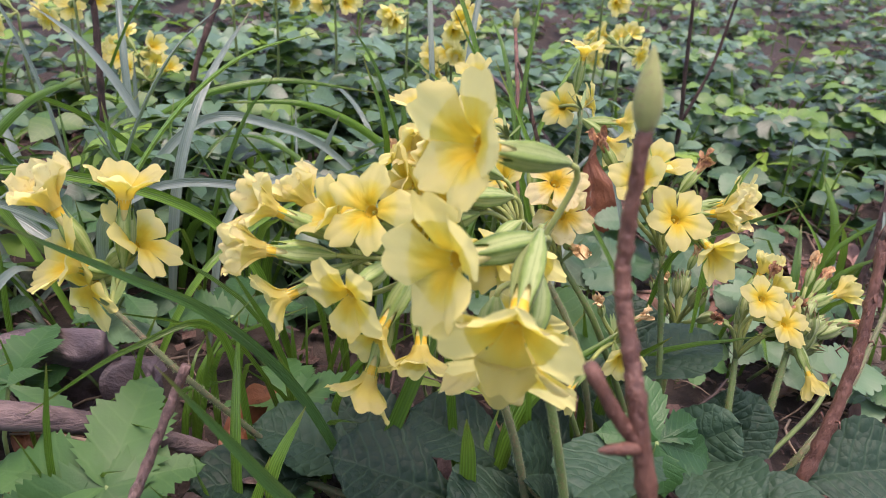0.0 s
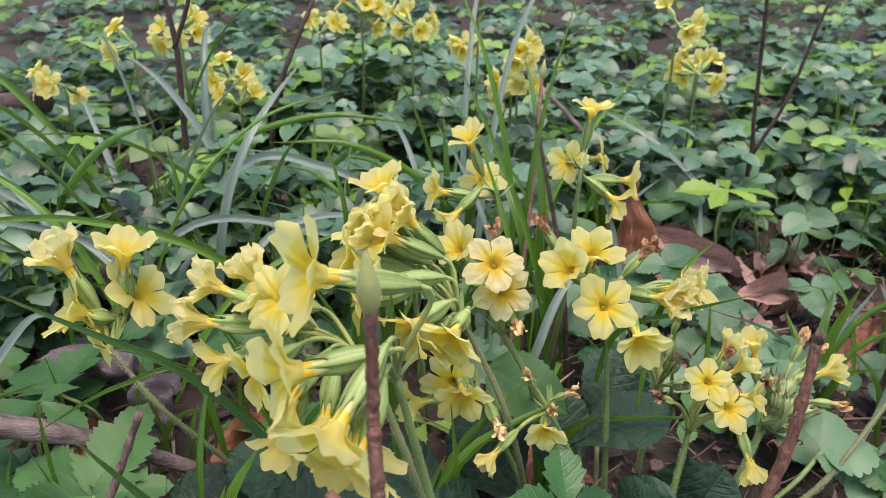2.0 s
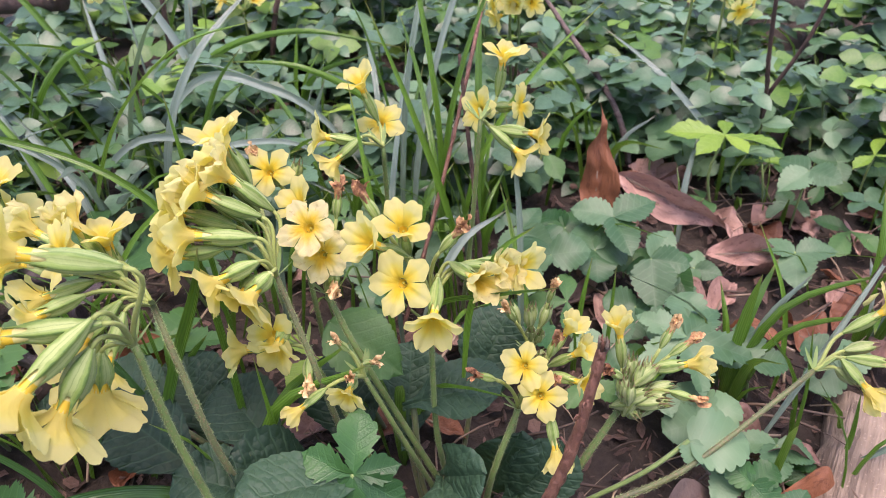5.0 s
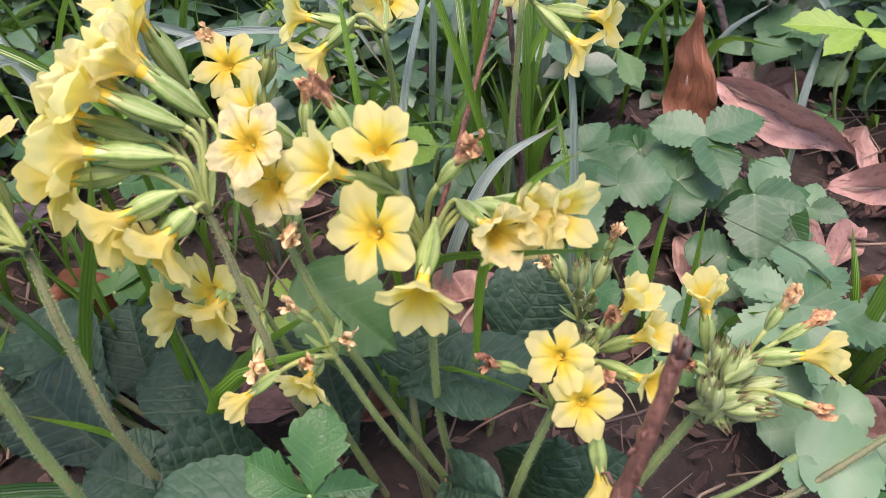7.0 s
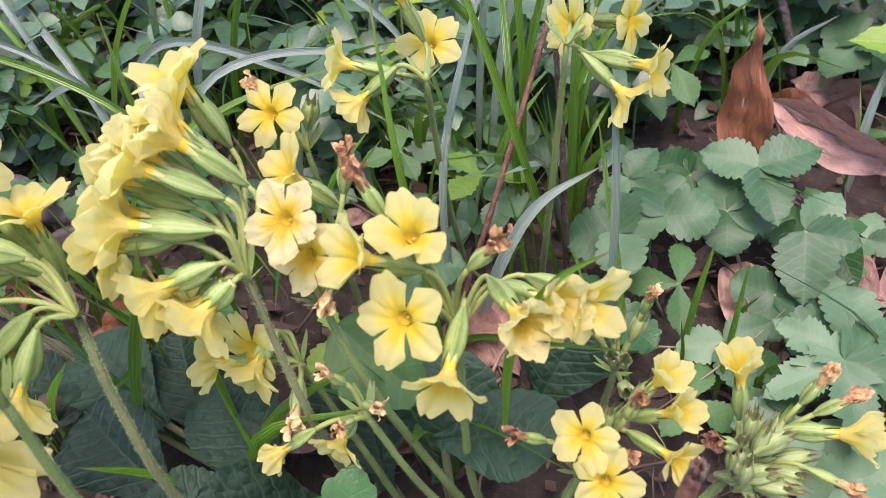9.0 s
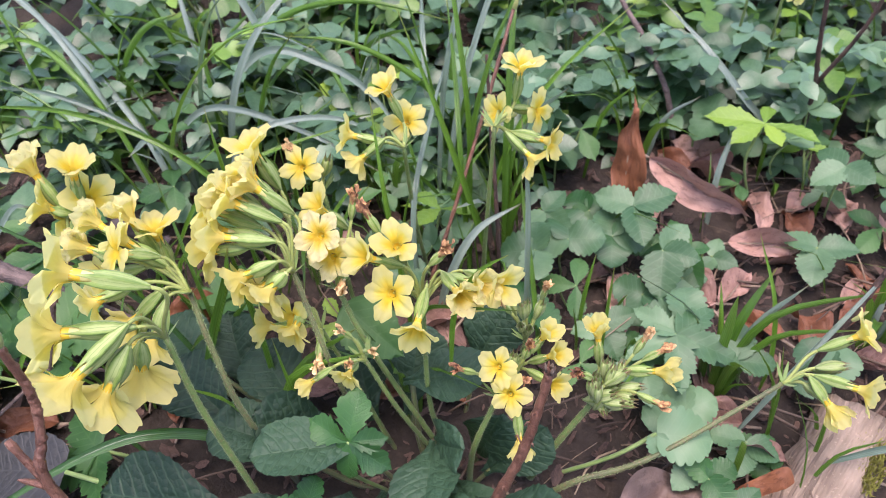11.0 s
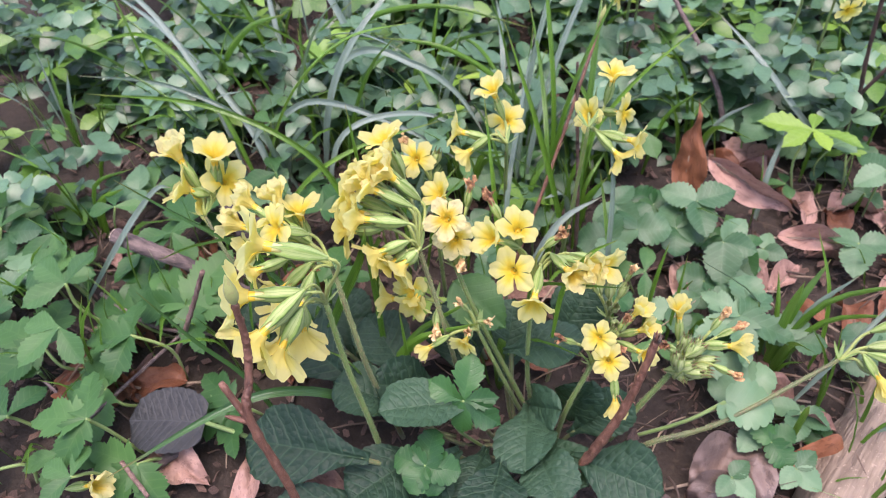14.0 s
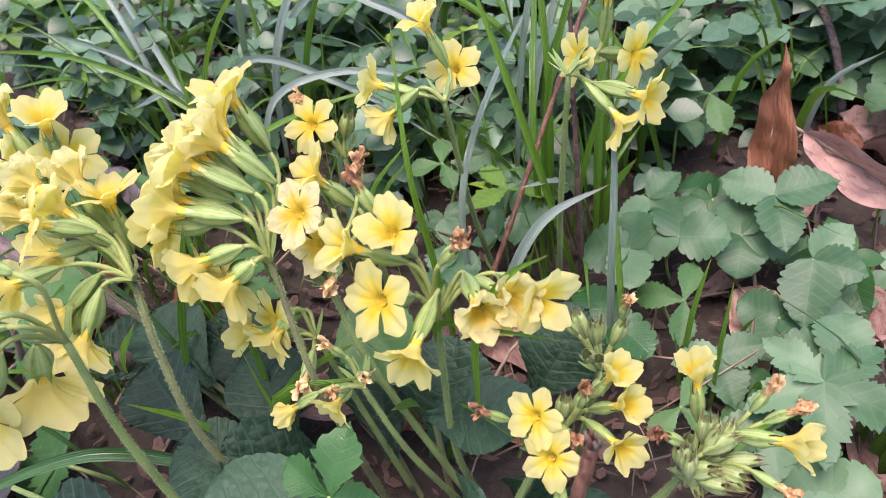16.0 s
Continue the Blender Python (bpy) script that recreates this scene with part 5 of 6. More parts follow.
    B([(0.125, 0.030, 0.01), (0.14, 0.047, 0.045), (0.155, 0.070, 0.065), (0.175, 0.105, 0.085)], 0.0036, True)
    B([(0.19, 0.055, 0.0), (0.20, 0.075, 0.035), (0.22, 0.09, 0.045), (0.26, 0.11, 0.04)], 0.0055, True)
    B([(0.165, 0.030, 0.012), (0.19, 0.038, 0.030), (0.22, 0.045, 0.035), (0.26, 0.05, 0.03)], 0.0045, True)
    B([(0.01, -0.028, 0.08), (0.012, -0.024, 0.112), (0.020, -0.019, 0.132), (0.030, -0.014, 0.140)], 0.0030)
    B([(-0.005, -0.022, 0.085), (0.000, -0.025, 0.110), (0.020, -0.026, 0.120), (0.041, -0.026, 0.127)], 0.0034)
    B([(-0.23, 0.05, 0.04), (-0.26, 0.065, 0.10), (-0.32, 0.085, 0.135), (-0.40, 0.10, 0.13)], 0.0050, True)
    B([(-0.21, 0.04, 0.04), (-0.24, 0.050, 0.10), (-0.29, 0.060, 0.125), (-0.36, 0.06, 0.10)], 0.0045)
    B([(-0.20, 0.045, 0.030), (-0.225, 0.058, 0.078), (-0.309, 0.095, 0.102), (-0.40, 0.130, 0.104)], 0.0060, True)
    B([(-0.20, 0.050, 0.030), (-0.228, 0.062, 0.072), (-0.275, 0.082, 0.096), (-0.315, 0.10, 0.100)], 0.0060)
    B([(-0.125, 0.030, 0.020), (-0.149, 0.026, 0.094), (-0.209, 0.016, 0.123), (-0.285, 0.000, 0.122)], 0.0050)
    B([(-0.190, 0.055, 0.030), (-0.215, 0.050, 0.085), (-0.265, 0.040, 0.108), (-0.330, 0.030, 0.105)], 0.0045, True)
    B([(-0.185, 0.010, 0.030), (-0.165, 0.030, 0.070), (-0.140, 0.058, 0.085), (-0.105, 0.095, 0.088)], 0.0036)
    B([(-0.165, 0.045, 0.030), (-0.152, 0.058, 0.090), (-0.118, 0.094, 0.090), (-0.085, 0.115, 0.060)], 0.0044, True)
    B([(-0.030, 0.010, 0.015), (-0.033, 0.012, 0.080), (-0.038, 0.016, 0.122), (-0.052, 0.037, 0.158)], 0.0036)
    B([(-0.035, 0.030, 0.015), (-0.041, 0.042, 0.085), (-0.055, 0.095, 0.105), (-0.081, 0.190, 0.105)], 0.0036, True)
    B([(-0.022, 0.062, 0.015), (-0.032, 0.080, 0.092), (-0.052, 0.120, 0.120), (-0.081, 0.174, 0.134)], 0.0036)
    B([(-0.215, 0.170, 0.030), (-0.214, 0.172, 0.080), (-0.212, 0.176, 0.125)], 0.0050, True)
    B([(-0.260, 0.150, 0.030), (-0.275, 0.165, 0.080), (-0.300, 0.190, 0.120)], 0.0056, True)
    B([(-0.20, 0.09, 0.04), (-0.205, 0.10, 0.085), (-0.212, 0.11, 0.12)], 0.0045)


    rnd = random.Random(66)
    for k in range(31):
        left = k < 22
        x, y = (rnd.uniform(-0.30, -0.14), rnd.uniform(0.02, 0.17)) if left else (rnd.uniform(-0.09, 0.02), rnd.uniform(0.08, 0.16))
        h, L, lean = (rnd.uniform(-0.8, 3.9) if left else rnd.uniform(1.3, 3.6)), rnd.uniform(0.10, 0.22), rnd.uniform(0.3, 1.1)
        d = Vector((math.cos(h), math.sin(h) * 0.6, 0))
        p = Vector((x, y, ground_z(x, y)))
        B([tuple(p), tuple(p + d * L * 0.30 * lean + Vector((0, 0, L * 0.36))), tuple(p + d * L * 0.66 * lean + Vector((0, 0, L * (0.66 - 0.18 * lean)))),
           tuple(p + d * L * 1.05 * lean + Vector((0, 0, L * (0.88 - 0.45 * lean))))], rnd.uniform(0.0036, 0.0070), rnd.random() < 0.22, (rnd.uniform(-1, 1), rnd.uniform(-1, 1), 0.6))


named_grass()


def tufts():
    """Shorter grass between the leaves, in tufts."""
    rnd = random.Random(77)
    spots = [(-0.21, 0.06), (-0.19, 0.10), (-0.26, 0.05), (-0.15, 0.08), (-0.13, 0.13), (-0.09, 0.10), (-0.05, 0.09), (-0.02, 0.10), (-0.07, 0.14), (-0.24, 0.14), (-0.30, 0.10),
             (-0.10, 0.03), (-0.12, -0.03), (-0.07, -0.06), (-0.14, -0.075), (-0.03, 0.15), (0.03, 0.21), (-0.16, 0.18), (-0.35, 0.02), (-0.29, -0.03), (0.11, 0.06), (0.18, 0.12), (-0.02, -0.02)]
    for x, y in spots:
        z = ground_z(x, y)
        tu = thing("grass_tuft", (x, y, z), "small tuft of narrow green grass blades", "grass", "grass tufts")
        for k in range(rnd.randint(5, 9)):
            a = rnd.random() * 6.28
            L = rnd.uniform(0.05, 0.12)
            d = Vector((math.cos(a), math.sin(a), 0))
            s = d * rnd.uniform(0, 0.008)
            lean = rnd.uniform(0.2, 0.8)
            v, f, uv = blade_data([tuple(s), tuple(s + d * L * 0.2 * lean + Vector((0, 0, L * 0.5))), tuple(s + d * L * 0.75 * lean + Vector((0, 0, L * (0.95 - 0.4 * lean))))], rnd.uniform(0.0024, 0.0050), n=4)
            part("blade", mesh_of("blade", v, f, uv), GRASS_SKY_SHEEN if rnd.random() < 0.25 and y > 0.0 else GRASS, tu)


tufts()


# ---- sticks and wood ----
def stick(name, label, path, radii, material, category="stick", knots=True, sides=10):
    """A twig with ring scars at uneven intervals and a rough broken end."""
    base = Vector(path[0])
    rnd = random.Random(int(abs(base.x * 7919 + base.y * 104729) * 1000) % 9973)
    pts = smooth_path([tuple(Vector(p) - base) for p in path], 16)
    n = len(pts) - 1
    rad, nextring = [], rnd.randint(3, 6)
    for k in range(n + 1):
        t = k / n * (len(radii) - 1)
        i = min(int(t), len(radii) - 2)
        r = radii[i] + (radii[i + 1] - radii[i]) * (t - i)
        r *= 1 + (0.10 if knots else 0.05) * noise.noise(pts[k] * 120 + base * 50)
        if knots and k == nextring:
            r *= rnd.uniform(1.10, 1.24)
            nextring += rnd.randint(3, 7) * max(48, n) // 48
        rad.append(r)
        if 0 < k < n:
            pts[k] = pts[k] + Vector((rnd.uniform(-1, 1), rnd.uniform(-1, 1), 0)) * radii[i] * (0.10 if knots else 0.03)
    ob = part(name, tube_mesh(name, pts, rad, sides, 0.10), material)
    ob.location = base
    return tagged(ob, label, category), pts, rad


def bud(parent, at, direction, size, material=None):
    prof = [(0, 0.45), (0.12, 0.75), (0.3, 0.95), (0.5, 0.85), (0.75, 0.5), (0.93, 0.2), (1.0, 0.02)]
    d = Vector(direction).normalized()
    pts = [d * (t * size) for t, r in prof]
    part("bud", tube_mesh("bud", pts, [r * size * 0.19 for t, r in prof], 10), material or BUD, parent, "closed green-brown bud", Matrix.Translation(at))


def sticks():
    tw, pts, rad = stick("sapling_twig", "upright red-brown sapling twig with a fat closed bud", [(-0.046, -0.150, 0.02), (-0.0525, -0.1485, 0.095), (-0.0618, -0.1468, 0.1385), (-0.0634, -0.1400, 0.152), (-0.0645, -0.1355, 0.161), (-0.0645, -0.1340, 0.170), (-0.0643, -0.1335, 0.1865)],
                         [0.0019, 0.0017, 0.0016, 0.0015, 0.0014, 0.0013, 0.0012], TWIG, "twig")
    base = Vector(tw.location)
    bud(tw, Vector((-0.0643, -0.1335, 0.1860)) - base, (-0.04, 0.05, 1), 0.0126)
    fork = Vector((-0.0615, -0.1468, 0.1375)) - base
    p = smooth_path([tuple(fork), tuple(fork + Vector((-0.0048, 0.0010, 0.0060))), tuple(fork + Vector((-0.0102, 0.0022, 0.0150)))], 5)
    part("side_shoot", tube_mesh("side_shoot", p, [0.0016, 0.0015, 0.0014, 0.0013, 0.0013, 0.0013, 0.0013, 0.0012, 0.0012, 0.0014, 0.0011], 8, 0.1), TWIG, tw)
    p = smooth_path([tuple(fork), tuple(fork + Vector((-0.0085, -0.0030, 0.0025)))], 4)
    part("side_shoot", tube_mesh("side_shoot", p, [0.0015, 0.0013, 0.0011, 0.0009, 0.0003], 8, 0.1), TWIG, tw)
    bt, pts, rad = stick("broken_twig", "broken-off red-brown twig stump with peeling bark", [(0.028, -0.066, 0.008), (0.042, -0.063, 0.050), (0.0520, -0.0555, 0.088), (0.0570, -0.0450, 0.1239)], [0.0025, 0.0022, 0.0019, 0.0016], TWIG, "twig")
    rnd = random.Random(14)
    for k in range(7):
        a = k * 0.9
        foot = pts[-1] + Vector((math.cos(a), math.sin(a), -0.4)) * rad[-1] * 0.75
        tip = foot + Vector((rnd.uniform(-0.0008, 0.0008), rnd.uniform(-0.0008, 0.0008), rnd.uniform(0.002, 0.006)))
        part("splinter", tube_mesh("splinter", [foot, (foot + tip) / 2, tip], [0.0008, 0.0006, 0.0001], 5), TWIG if k % 2 else WOOD, bt)
    for k in range(9):
        n = rnd.randint(20, len(pts) - 4)
        a = rnd.random() * 6.28
        o = Vector((math.cos(a), math.sin(a), 0))
        foot = pts[n] + o * rad[n] * 0.9
        L = rnd.uniform(0.002, 0.005)
        curl = [foot, foot + o * L * 0.5 + Vector((0, 0, 0.4 * L)), foot + o * L * 0.8 + Vector((0, 0, -0.1 * L)), foot + o * L * 0.4 + Vector((0, 0, -0.5 * L))]
        part("bark_shred", tube_mesh("bark_shred", curl, [0.0004, 0.0004, 0.0003, 0.0001], 5), TWIG, bt)
    stick("small_stick", "short broken reddish stick poking out of the leaves", [(-0.180, -0.090, 0.035), (-0.163, -0.084, 0.070), (-0.1465, -0.077, 0.108)], [0.0014, 0.0013, 0.0012], STICK)
    stick("small_stick", "thin pale brown dead stick slanting through the leaves", [(-0.187, -0.140, 0.047), (-0.178, -0.110, 0.053), (-0.168, -0.081, 0.060)], [0.0009, 0.0009, 0.0008], LOG)
    stick("small_stick", "thin pale brown dead stick on the litter", [(-0.222, -0.134, 0.050), (-0.193, -0.141, 0.047)], [0.0009, 0.0008], LOG)
    stick("small_stick", "thin pale brown dead stick on the litter", [(-0.157, -0.152, 0.046), (-0.135, -0.160, 0.044)], [0.0011, 0.0010], STICK)
    stick("small_stick", "short brown rotting stick under a grass blade", [(-0.152, -0.154, 0.036), (-0.138, -0.128, 0.038)], [0.0028, 0.0024], LOG)
    br, pts, rad = stick("fallen_branch", "grey-brown fallen branch with a sawn end among leaves", [(-0.2266, -0.0594, 0.084), (-0.210, -0.0590, 0.0822), (-0.193, -0.057, 0.0785), (-0.174, -0.053, 0.0705), (-0.150, -0.046, 0.054), (-0.128, -0.040, 0.036)], [0.0044, 0.0043, 0.0039, 0.0031, 0.0025, 0.0018], LOG, "branch", False, 16)
    part("sawn_end", tube_mesh("sawn_end", [Vector((-0.0004, 0, 0.0001)), Vector((-0.0010, 0, 0.0002))], [0.0043, 0.0039], 16), WOOD_CUT, br, "pale sawn end")
    stick("small_stick", "thin pale dead stick lying on the litter", [(-0.235, -0.078, 0.052), (-0.19, -0.085, 0.054), (-0.15, -0.07, 0.048)], [0.0012, 0.0011, 0.0009], LOG)
    stick("dark_stem", "thin upright blackish dead stem behind the flowers", [(-0.004, 0.060, 0.01), (-0.010, 0.072, 0.07), (-0.020, 0.090, 0.115), (-0.027, 0.1043, 0.1415)], [0.0013, 0.0011, 0.0009, 0.0007], TWIG_DARK, "stem")
    st, _, _ = stick("reddish_stem", "leaning dark red stem with a small green bud", [(-0.040, 0.030, 0.02), (-0.031, 0.062, 0.07), (-0.026, 0.098, 0.115), (-0.0235, 0.1313, 0.152)], [0.0011, 0.0010, 0.0010, 0.0009], TWIG, "stem")
    bud(st, Vector((-0.0235, 0.1313, 0.151)) - Vector(st.location), (0.1, 0.2, 1), 0.010)
    stick("dead_twig", "long pale brown dead twig leaning on the ground cover", [(0.052, 0.228, 0.015), (0.0394, 0.241, 0.047), (0.018, 0.257, 0.072), (-0.0017, 0.268, 0.091), (-0.03, 0.30, 0.11)], [0.0019, 0.0018, 0.0016, 0.0012], LOG, "twig")
    t2, _, _ = stick("forked_sapling", "thin dark forked sapling growing out of the ground cover", [(0.125, 0.250, 0.0), (0.123, 0.243, 0.065), (0.118, 0.238, 0.10), (0.108, 0.232, 0.19)], [0.0017, 0.0015, 0.0013, 0.0010], TWIG_DARK, "twig")
    b2 = Vector(t2.location)
    p = [q - b2 for q in smooth_path([(0.123, 0.243, 0.070), (0.138, 0.243, 0.11), (0.148, 0.245, 0.16), (0.162, 0.248, 0.20)], 5)]
    part("side_shoot", tube_mesh("side_shoot", p, [0.0013 - 0.0005 * k / len(p) for k in range(len(p))], 8, 0.1), TWIG_DARK, t2)
    t3, _, _ = stick("forked_sapling", "thin dark forked sapling among distant oxlips", [(-0.232, 0.170, 0.03), (-0.230, 0.173, 0.10), (-0.228, 0.176, 0.153), (-0.235, 0.18, 0.20)], [0.0020, 0.0018, 0.0015, 0.0011], TWIG_DARK, "twig")
    b3 = Vector(t3.location)
    p = [q - b3 for q in smooth_path([(-0.229, 0.175, 0.150), (-0.218, 0.178, 0.175), (-0.210, 0.18, 0.205)], 5)]
    part("side_shoot", tube_mesh("side_shoot", p, [0.0013] * len(p), 8, 0.1), TWIG_DARK, t3)
    stick("dead_twig", "dark thin twig slanting up behind the grass", [(-0.205, 0.235, 0.03), (-0.195, 0.25, 0.10), (-0.170, 0.27, 0.16)], [0.0020, 0.0018, 0.0014], TWIG_DARK, "twig")
    stick("fallen_branch", "dark rotting branch lying far back in the leaves", [(-0.56, 0.22, 0.07), (-0.44, 0.22, 0.09), (-0.335, 0.21, 0.105)], [0.010, 0.009, 0.007], TWIG_DARK, "branch", False, 14)
    st, _, _ = stick("budding_twig", "short dark twig with pale swelling buds by the grass", [(0.150, 0.070, 0.0), (0.153, 0.072, 0.035), (0.160, 0.080, 0.060), (0.168, 0.092, 0.088)], [0.0020, 0.0018, 0.0015, 0.0012], TWIG_DARK, "twig")
    bud(st, Vector((0.168, 0.092, 0.087)) - Vector(st.location), (0.2, 0.3, 1), 0.009)
    bud(st, Vector((0.158, 0.078, 0.055)) - Vector(st.location), (0.9, 0.4, 0.8), 0.010)


sticks()


def old_plank():
    """A weathered split of wood with moss on its edge."""
    rnd = random.Random(4)
    th = thing("wood_chunk", (0.167, 0.010, 0.0), "weathered grey-brown split of wood with a patch of moss", "wood")
    n, w = 18, 7
    verts, faces = [], []
    ridge = [rnd.uniform(-0.0014, 0.0014) for _ in range(w + 1)]
    for layer in (0, 1):
        for i in range(n + 1):
            for j in range(w + 1):
                u, v = j / w - 0.5, i / n - 0.5
                x = u * 0.035 * (1 + 0.12 * noise.noise(Vector((v * 5, 1, 0)))) + 0.0025 * noise.noise(Vector((v * 9, u * 4, 2)))
                y = v * 0.115 + 0.006 * noise.noise(Vector((u * 7, v, 5)))
                z = (0.018 + ridge[j] + 0.0012 * noise.noise(Vector((u * 30, v * 5, 0))) - 0.010 * (2 * abs(u)) ** 4) if layer == 0 else -0.012
                verts.append((x, y, z))
    size = (n + 1) * (w + 1)
    for i in range(n):
        for j in range(w):
            a = i * (w + 1) + j
            faces.append((a, a + 1, a + w + 2, a + w + 1))
            faces.append((size + a, size + a + w + 1, size + a + w + 2, size + a + 1))
    rim = [j for j in range(w + 1)] + [i * (w + 1) + w for i in range(1, n + 1)] + [n * (w + 1) + j for j in range(w - 1, -1, -1)] + [i * (w + 1) for i in range(n - 1, 0, -1)]
    for a, b in zip(rim, rim[1:] + rim[:1]):
        faces.append((b, a, a + size, b + size))
    part("split_wood", mesh_of("split_wood", verts, faces), WOOD, th, m=pose(-0.0050, 0.0015, -0.004, 0, 3, -16))
    v2, f2 = [], []
    for k in range(700):
        a, r = rnd.random() * 6.28, rnd.random() ** 0.6
        c = Vector((0.016 + 0.007 * r * math.cos(a), 0.030 + 0.018 * r * math.sin(a), 0.008 + 0.002 * rnd.random()))
        h = rnd.uniform(0.002, 0.005)
        d = Vector((rnd.uniform(-0.6, 0.6), rnd.uniform(-0.6, 0.6), 1)).normalized() * h
        s = Vector((rnd.uniform(-1, 1), rnd.uniform(-1, 1), 0)).normalized() * 0.0006
        q = len(v2)
        v2 += [c - s, c + s, c + d]
        f2.append((q, q + 1, q + 2))
    ob = part("moss", mesh_of("moss", v2, f2), MOSS, th, "patch of yellow-green moss")
    ob["kind"] = "stuff"


old_plank()


# ---- dead leaves ----
def dead_leaf(at, direction, L, W, label, material, up=(0, 0, 1), droop=0.1, fold=0.5, curl=0.9, roll=0.0, seed=1):
    me = leaf_mesh("dead_leaf", L, W, "ovate", teeth=0, fold=fold, droop=droop, curl=curl, bumps=0.0005, crumple=0.40 * W, nv=30, nu=14, rnd=random.Random(seed))
    ob = part("dead_leaf", me, material, m=aim(at, direction, up, roll))
    tagged(ob, label, "dead leaf", "dead leaves")
    part("midrib", tube_mesh("midrib", [Vector((0, L * (0.6 - 0.85 * k / 4), -0.0006 - droop * L * max(0, 0.6 - 0.85 * k / 4) ** 2)) for k in range(5)], [0.0003, 0.0005, 0.0007, 0.0008, 0.0007], 5), WOOD, ob)


def litter():
    dead_leaf((-0.195, 0.006, 0.040), (-0.035, -0.012, 0.030), 0.046, 0.034, "blackish wet dead leaf propped behind the fallen branch", DEAD_DARK, (0.1, -0.7, 0.6), 0.2, 0.4, 0.9, 0.1, 31)
    dead_leaf((-0.172, -0.018, 0.040), (-0.012, 0.030, 0.018), 0.034, 0.026, "blackish wet dead leaf propped behind the fallen branch", DEAD_DARK, (0.0, -0.6, 0.7), 0.2, 0.5, 0.9, -0.2, 32)
    dead_leaf((-0.150, -0.035, 0.040), (0.045, 0.012, 0.004), 0.050, 0.034, "red-brown dead leaf lying under a leaning stalk", DEAD_RED, (0.0, -0.4, 0.9), 0.15, 0.4, 0.7, 0.1, 33)
    dead_leaf((0.038, 0.150, 0.010), (-0.02, 0.10, 0.9), 0.084, 0.0155, "upright dry red-brown leaf curled lengthwise", DEAD_RED, (0.2, -0.9, 0.2), 0.12, 0.7, 1.2, 0.2, 2)
    dead_leaf((0.046, 0.168, 0.050), (0.055, -0.012, -0.016), 0.066, 0.020, "long curled reddish dead leaf lying on the litter", DEAD_TAN, (0.1, -0.8, 0.5), 0.22, 0.9, 0.5, 0.2, 3)
    dead_leaf((0.100, 0.150, 0.016), (0.05, 0.01, 0.01), 0.042, 0.018, "folded rusty dead leaf in the litter", DEAD_TAN, (0.1, -0.4, 0.9), 0.3, 1.0, 1.2, 0.3, 4)
    dead_leaf((0.090, -0.040, 0.004), (0.045, 0.0, 0.02), 0.042, 0.030, "dull brown crumpled dead leaf on the soil", DEAD_BROWN, (0.0, -0.5, 0.9), 0.3, 0.4, 0.9, 0.0, 5)
    dead_leaf((0.070, -0.055, 0.006), (0.03, -0.03, 0.012), 0.040, 0.030, "dull brown crumpled dead leaf on the soil", DEAD_BROWN, (0, 0, 1), 0.3, 0.3, 0.8, 0.3, 6)
    dead_leaf((-0.115, -0.050, 0.034), (-0.05, 0.0, 0.012), 0.046, 0.034, "dark brown dead leaf under the stalks", DEAD_BROWN, (0, -0.3, 1), 0.1, 0.3, 0.6, 0.2, 7)
    dead_leaf((-0.185, -0.112, 0.036), (-0.05, -0.01, 0.004), 0.052, 0.034, "red-brown dead leaf curling by the fallen branch", DEAD_RED, (0, -0.3, 1), 0.2, 0.6, 0.9, -0.2, 8)
    dead_leaf((-0.165, -0.098, 0.034), (-0.03, -0.02, 0.006), 0.034, 0.022, "red-brown dead leaf curling by the fallen branch", DEAD_RED, (0.2, -0.3, 1), 0.2, 0.6, 0.9, 0.2, 9)
    dead_leaf((0.088, -0.036, 0.012), (0.046, 0.026, 0.016), 0.046, 0.038, "large grey-brown crumpled dead leaf beside the wood", DEAD_BROWN, (-0.1, -0.5, 0.9), 0.25, 0.35, 1.0, 0.1, 10)
    rnd = random.Random(12)
    for k in range(64):
        if k < 34:
            x, y = rnd.uniform(0.03, 0.24), rnd.uniform(0.06, 0.24)
        else:
            x, y = rnd.uniform(-0.26, 0.2), rnd.uniform(-0.16, 0.06)
        a = rnd.random() * 6.28
        L = rnd.uniform(0.018, 0.044)
        dead_leaf((x, y, ground_z(x, y) + rnd.uniform(0.003, 0.010)), (math.cos(a), math.sin(a), rnd.uniform(-0.1, 0.35)), L, L * rnd.uniform(0.35, 0.62),
                  "brown curled dead leaf on the soil", rnd.choice((DEAD_RED, DEAD_TAN, DEAD_TAN)), (rnd.uniform(-0.3, 0.3), rnd.uniform(-0.3, 0.3), 1), rnd.uniform(0, 0.4), rnd.uniform(0.3, 1.0), rnd.uniform(0.4, 1.4), 0, 30 + k)
    # broken bits and bark crumbs
    verts, faces, uvs = [], [], []
    for k in range(11000):
        near = rnd.random() < 0.6
        x = rnd.uniform(-0.35, 0.35) if near else rnd.uniform(-1.2, 1.6)
        y = rnd.uniform(-0.22, 0.35) if near else rnd.uniform(-0.2, 2.0)
        z = ground_z(x, y) + rnd.uniform(0.001, 0.007)
        s = rnd.uniform(0.0012, 0.0048) * (1 if near else 2)
        m = Matrix.Translation((x, y, z)) @ Euler((rnd.uniform(-0.6, 0.6), rnd.uniform(-0.6, 0.6), rnd.random() * 6.28)).to_matrix().to_4x4()
        thin = rnd.uniform(0.08, 0.7)
        n = len(verts)
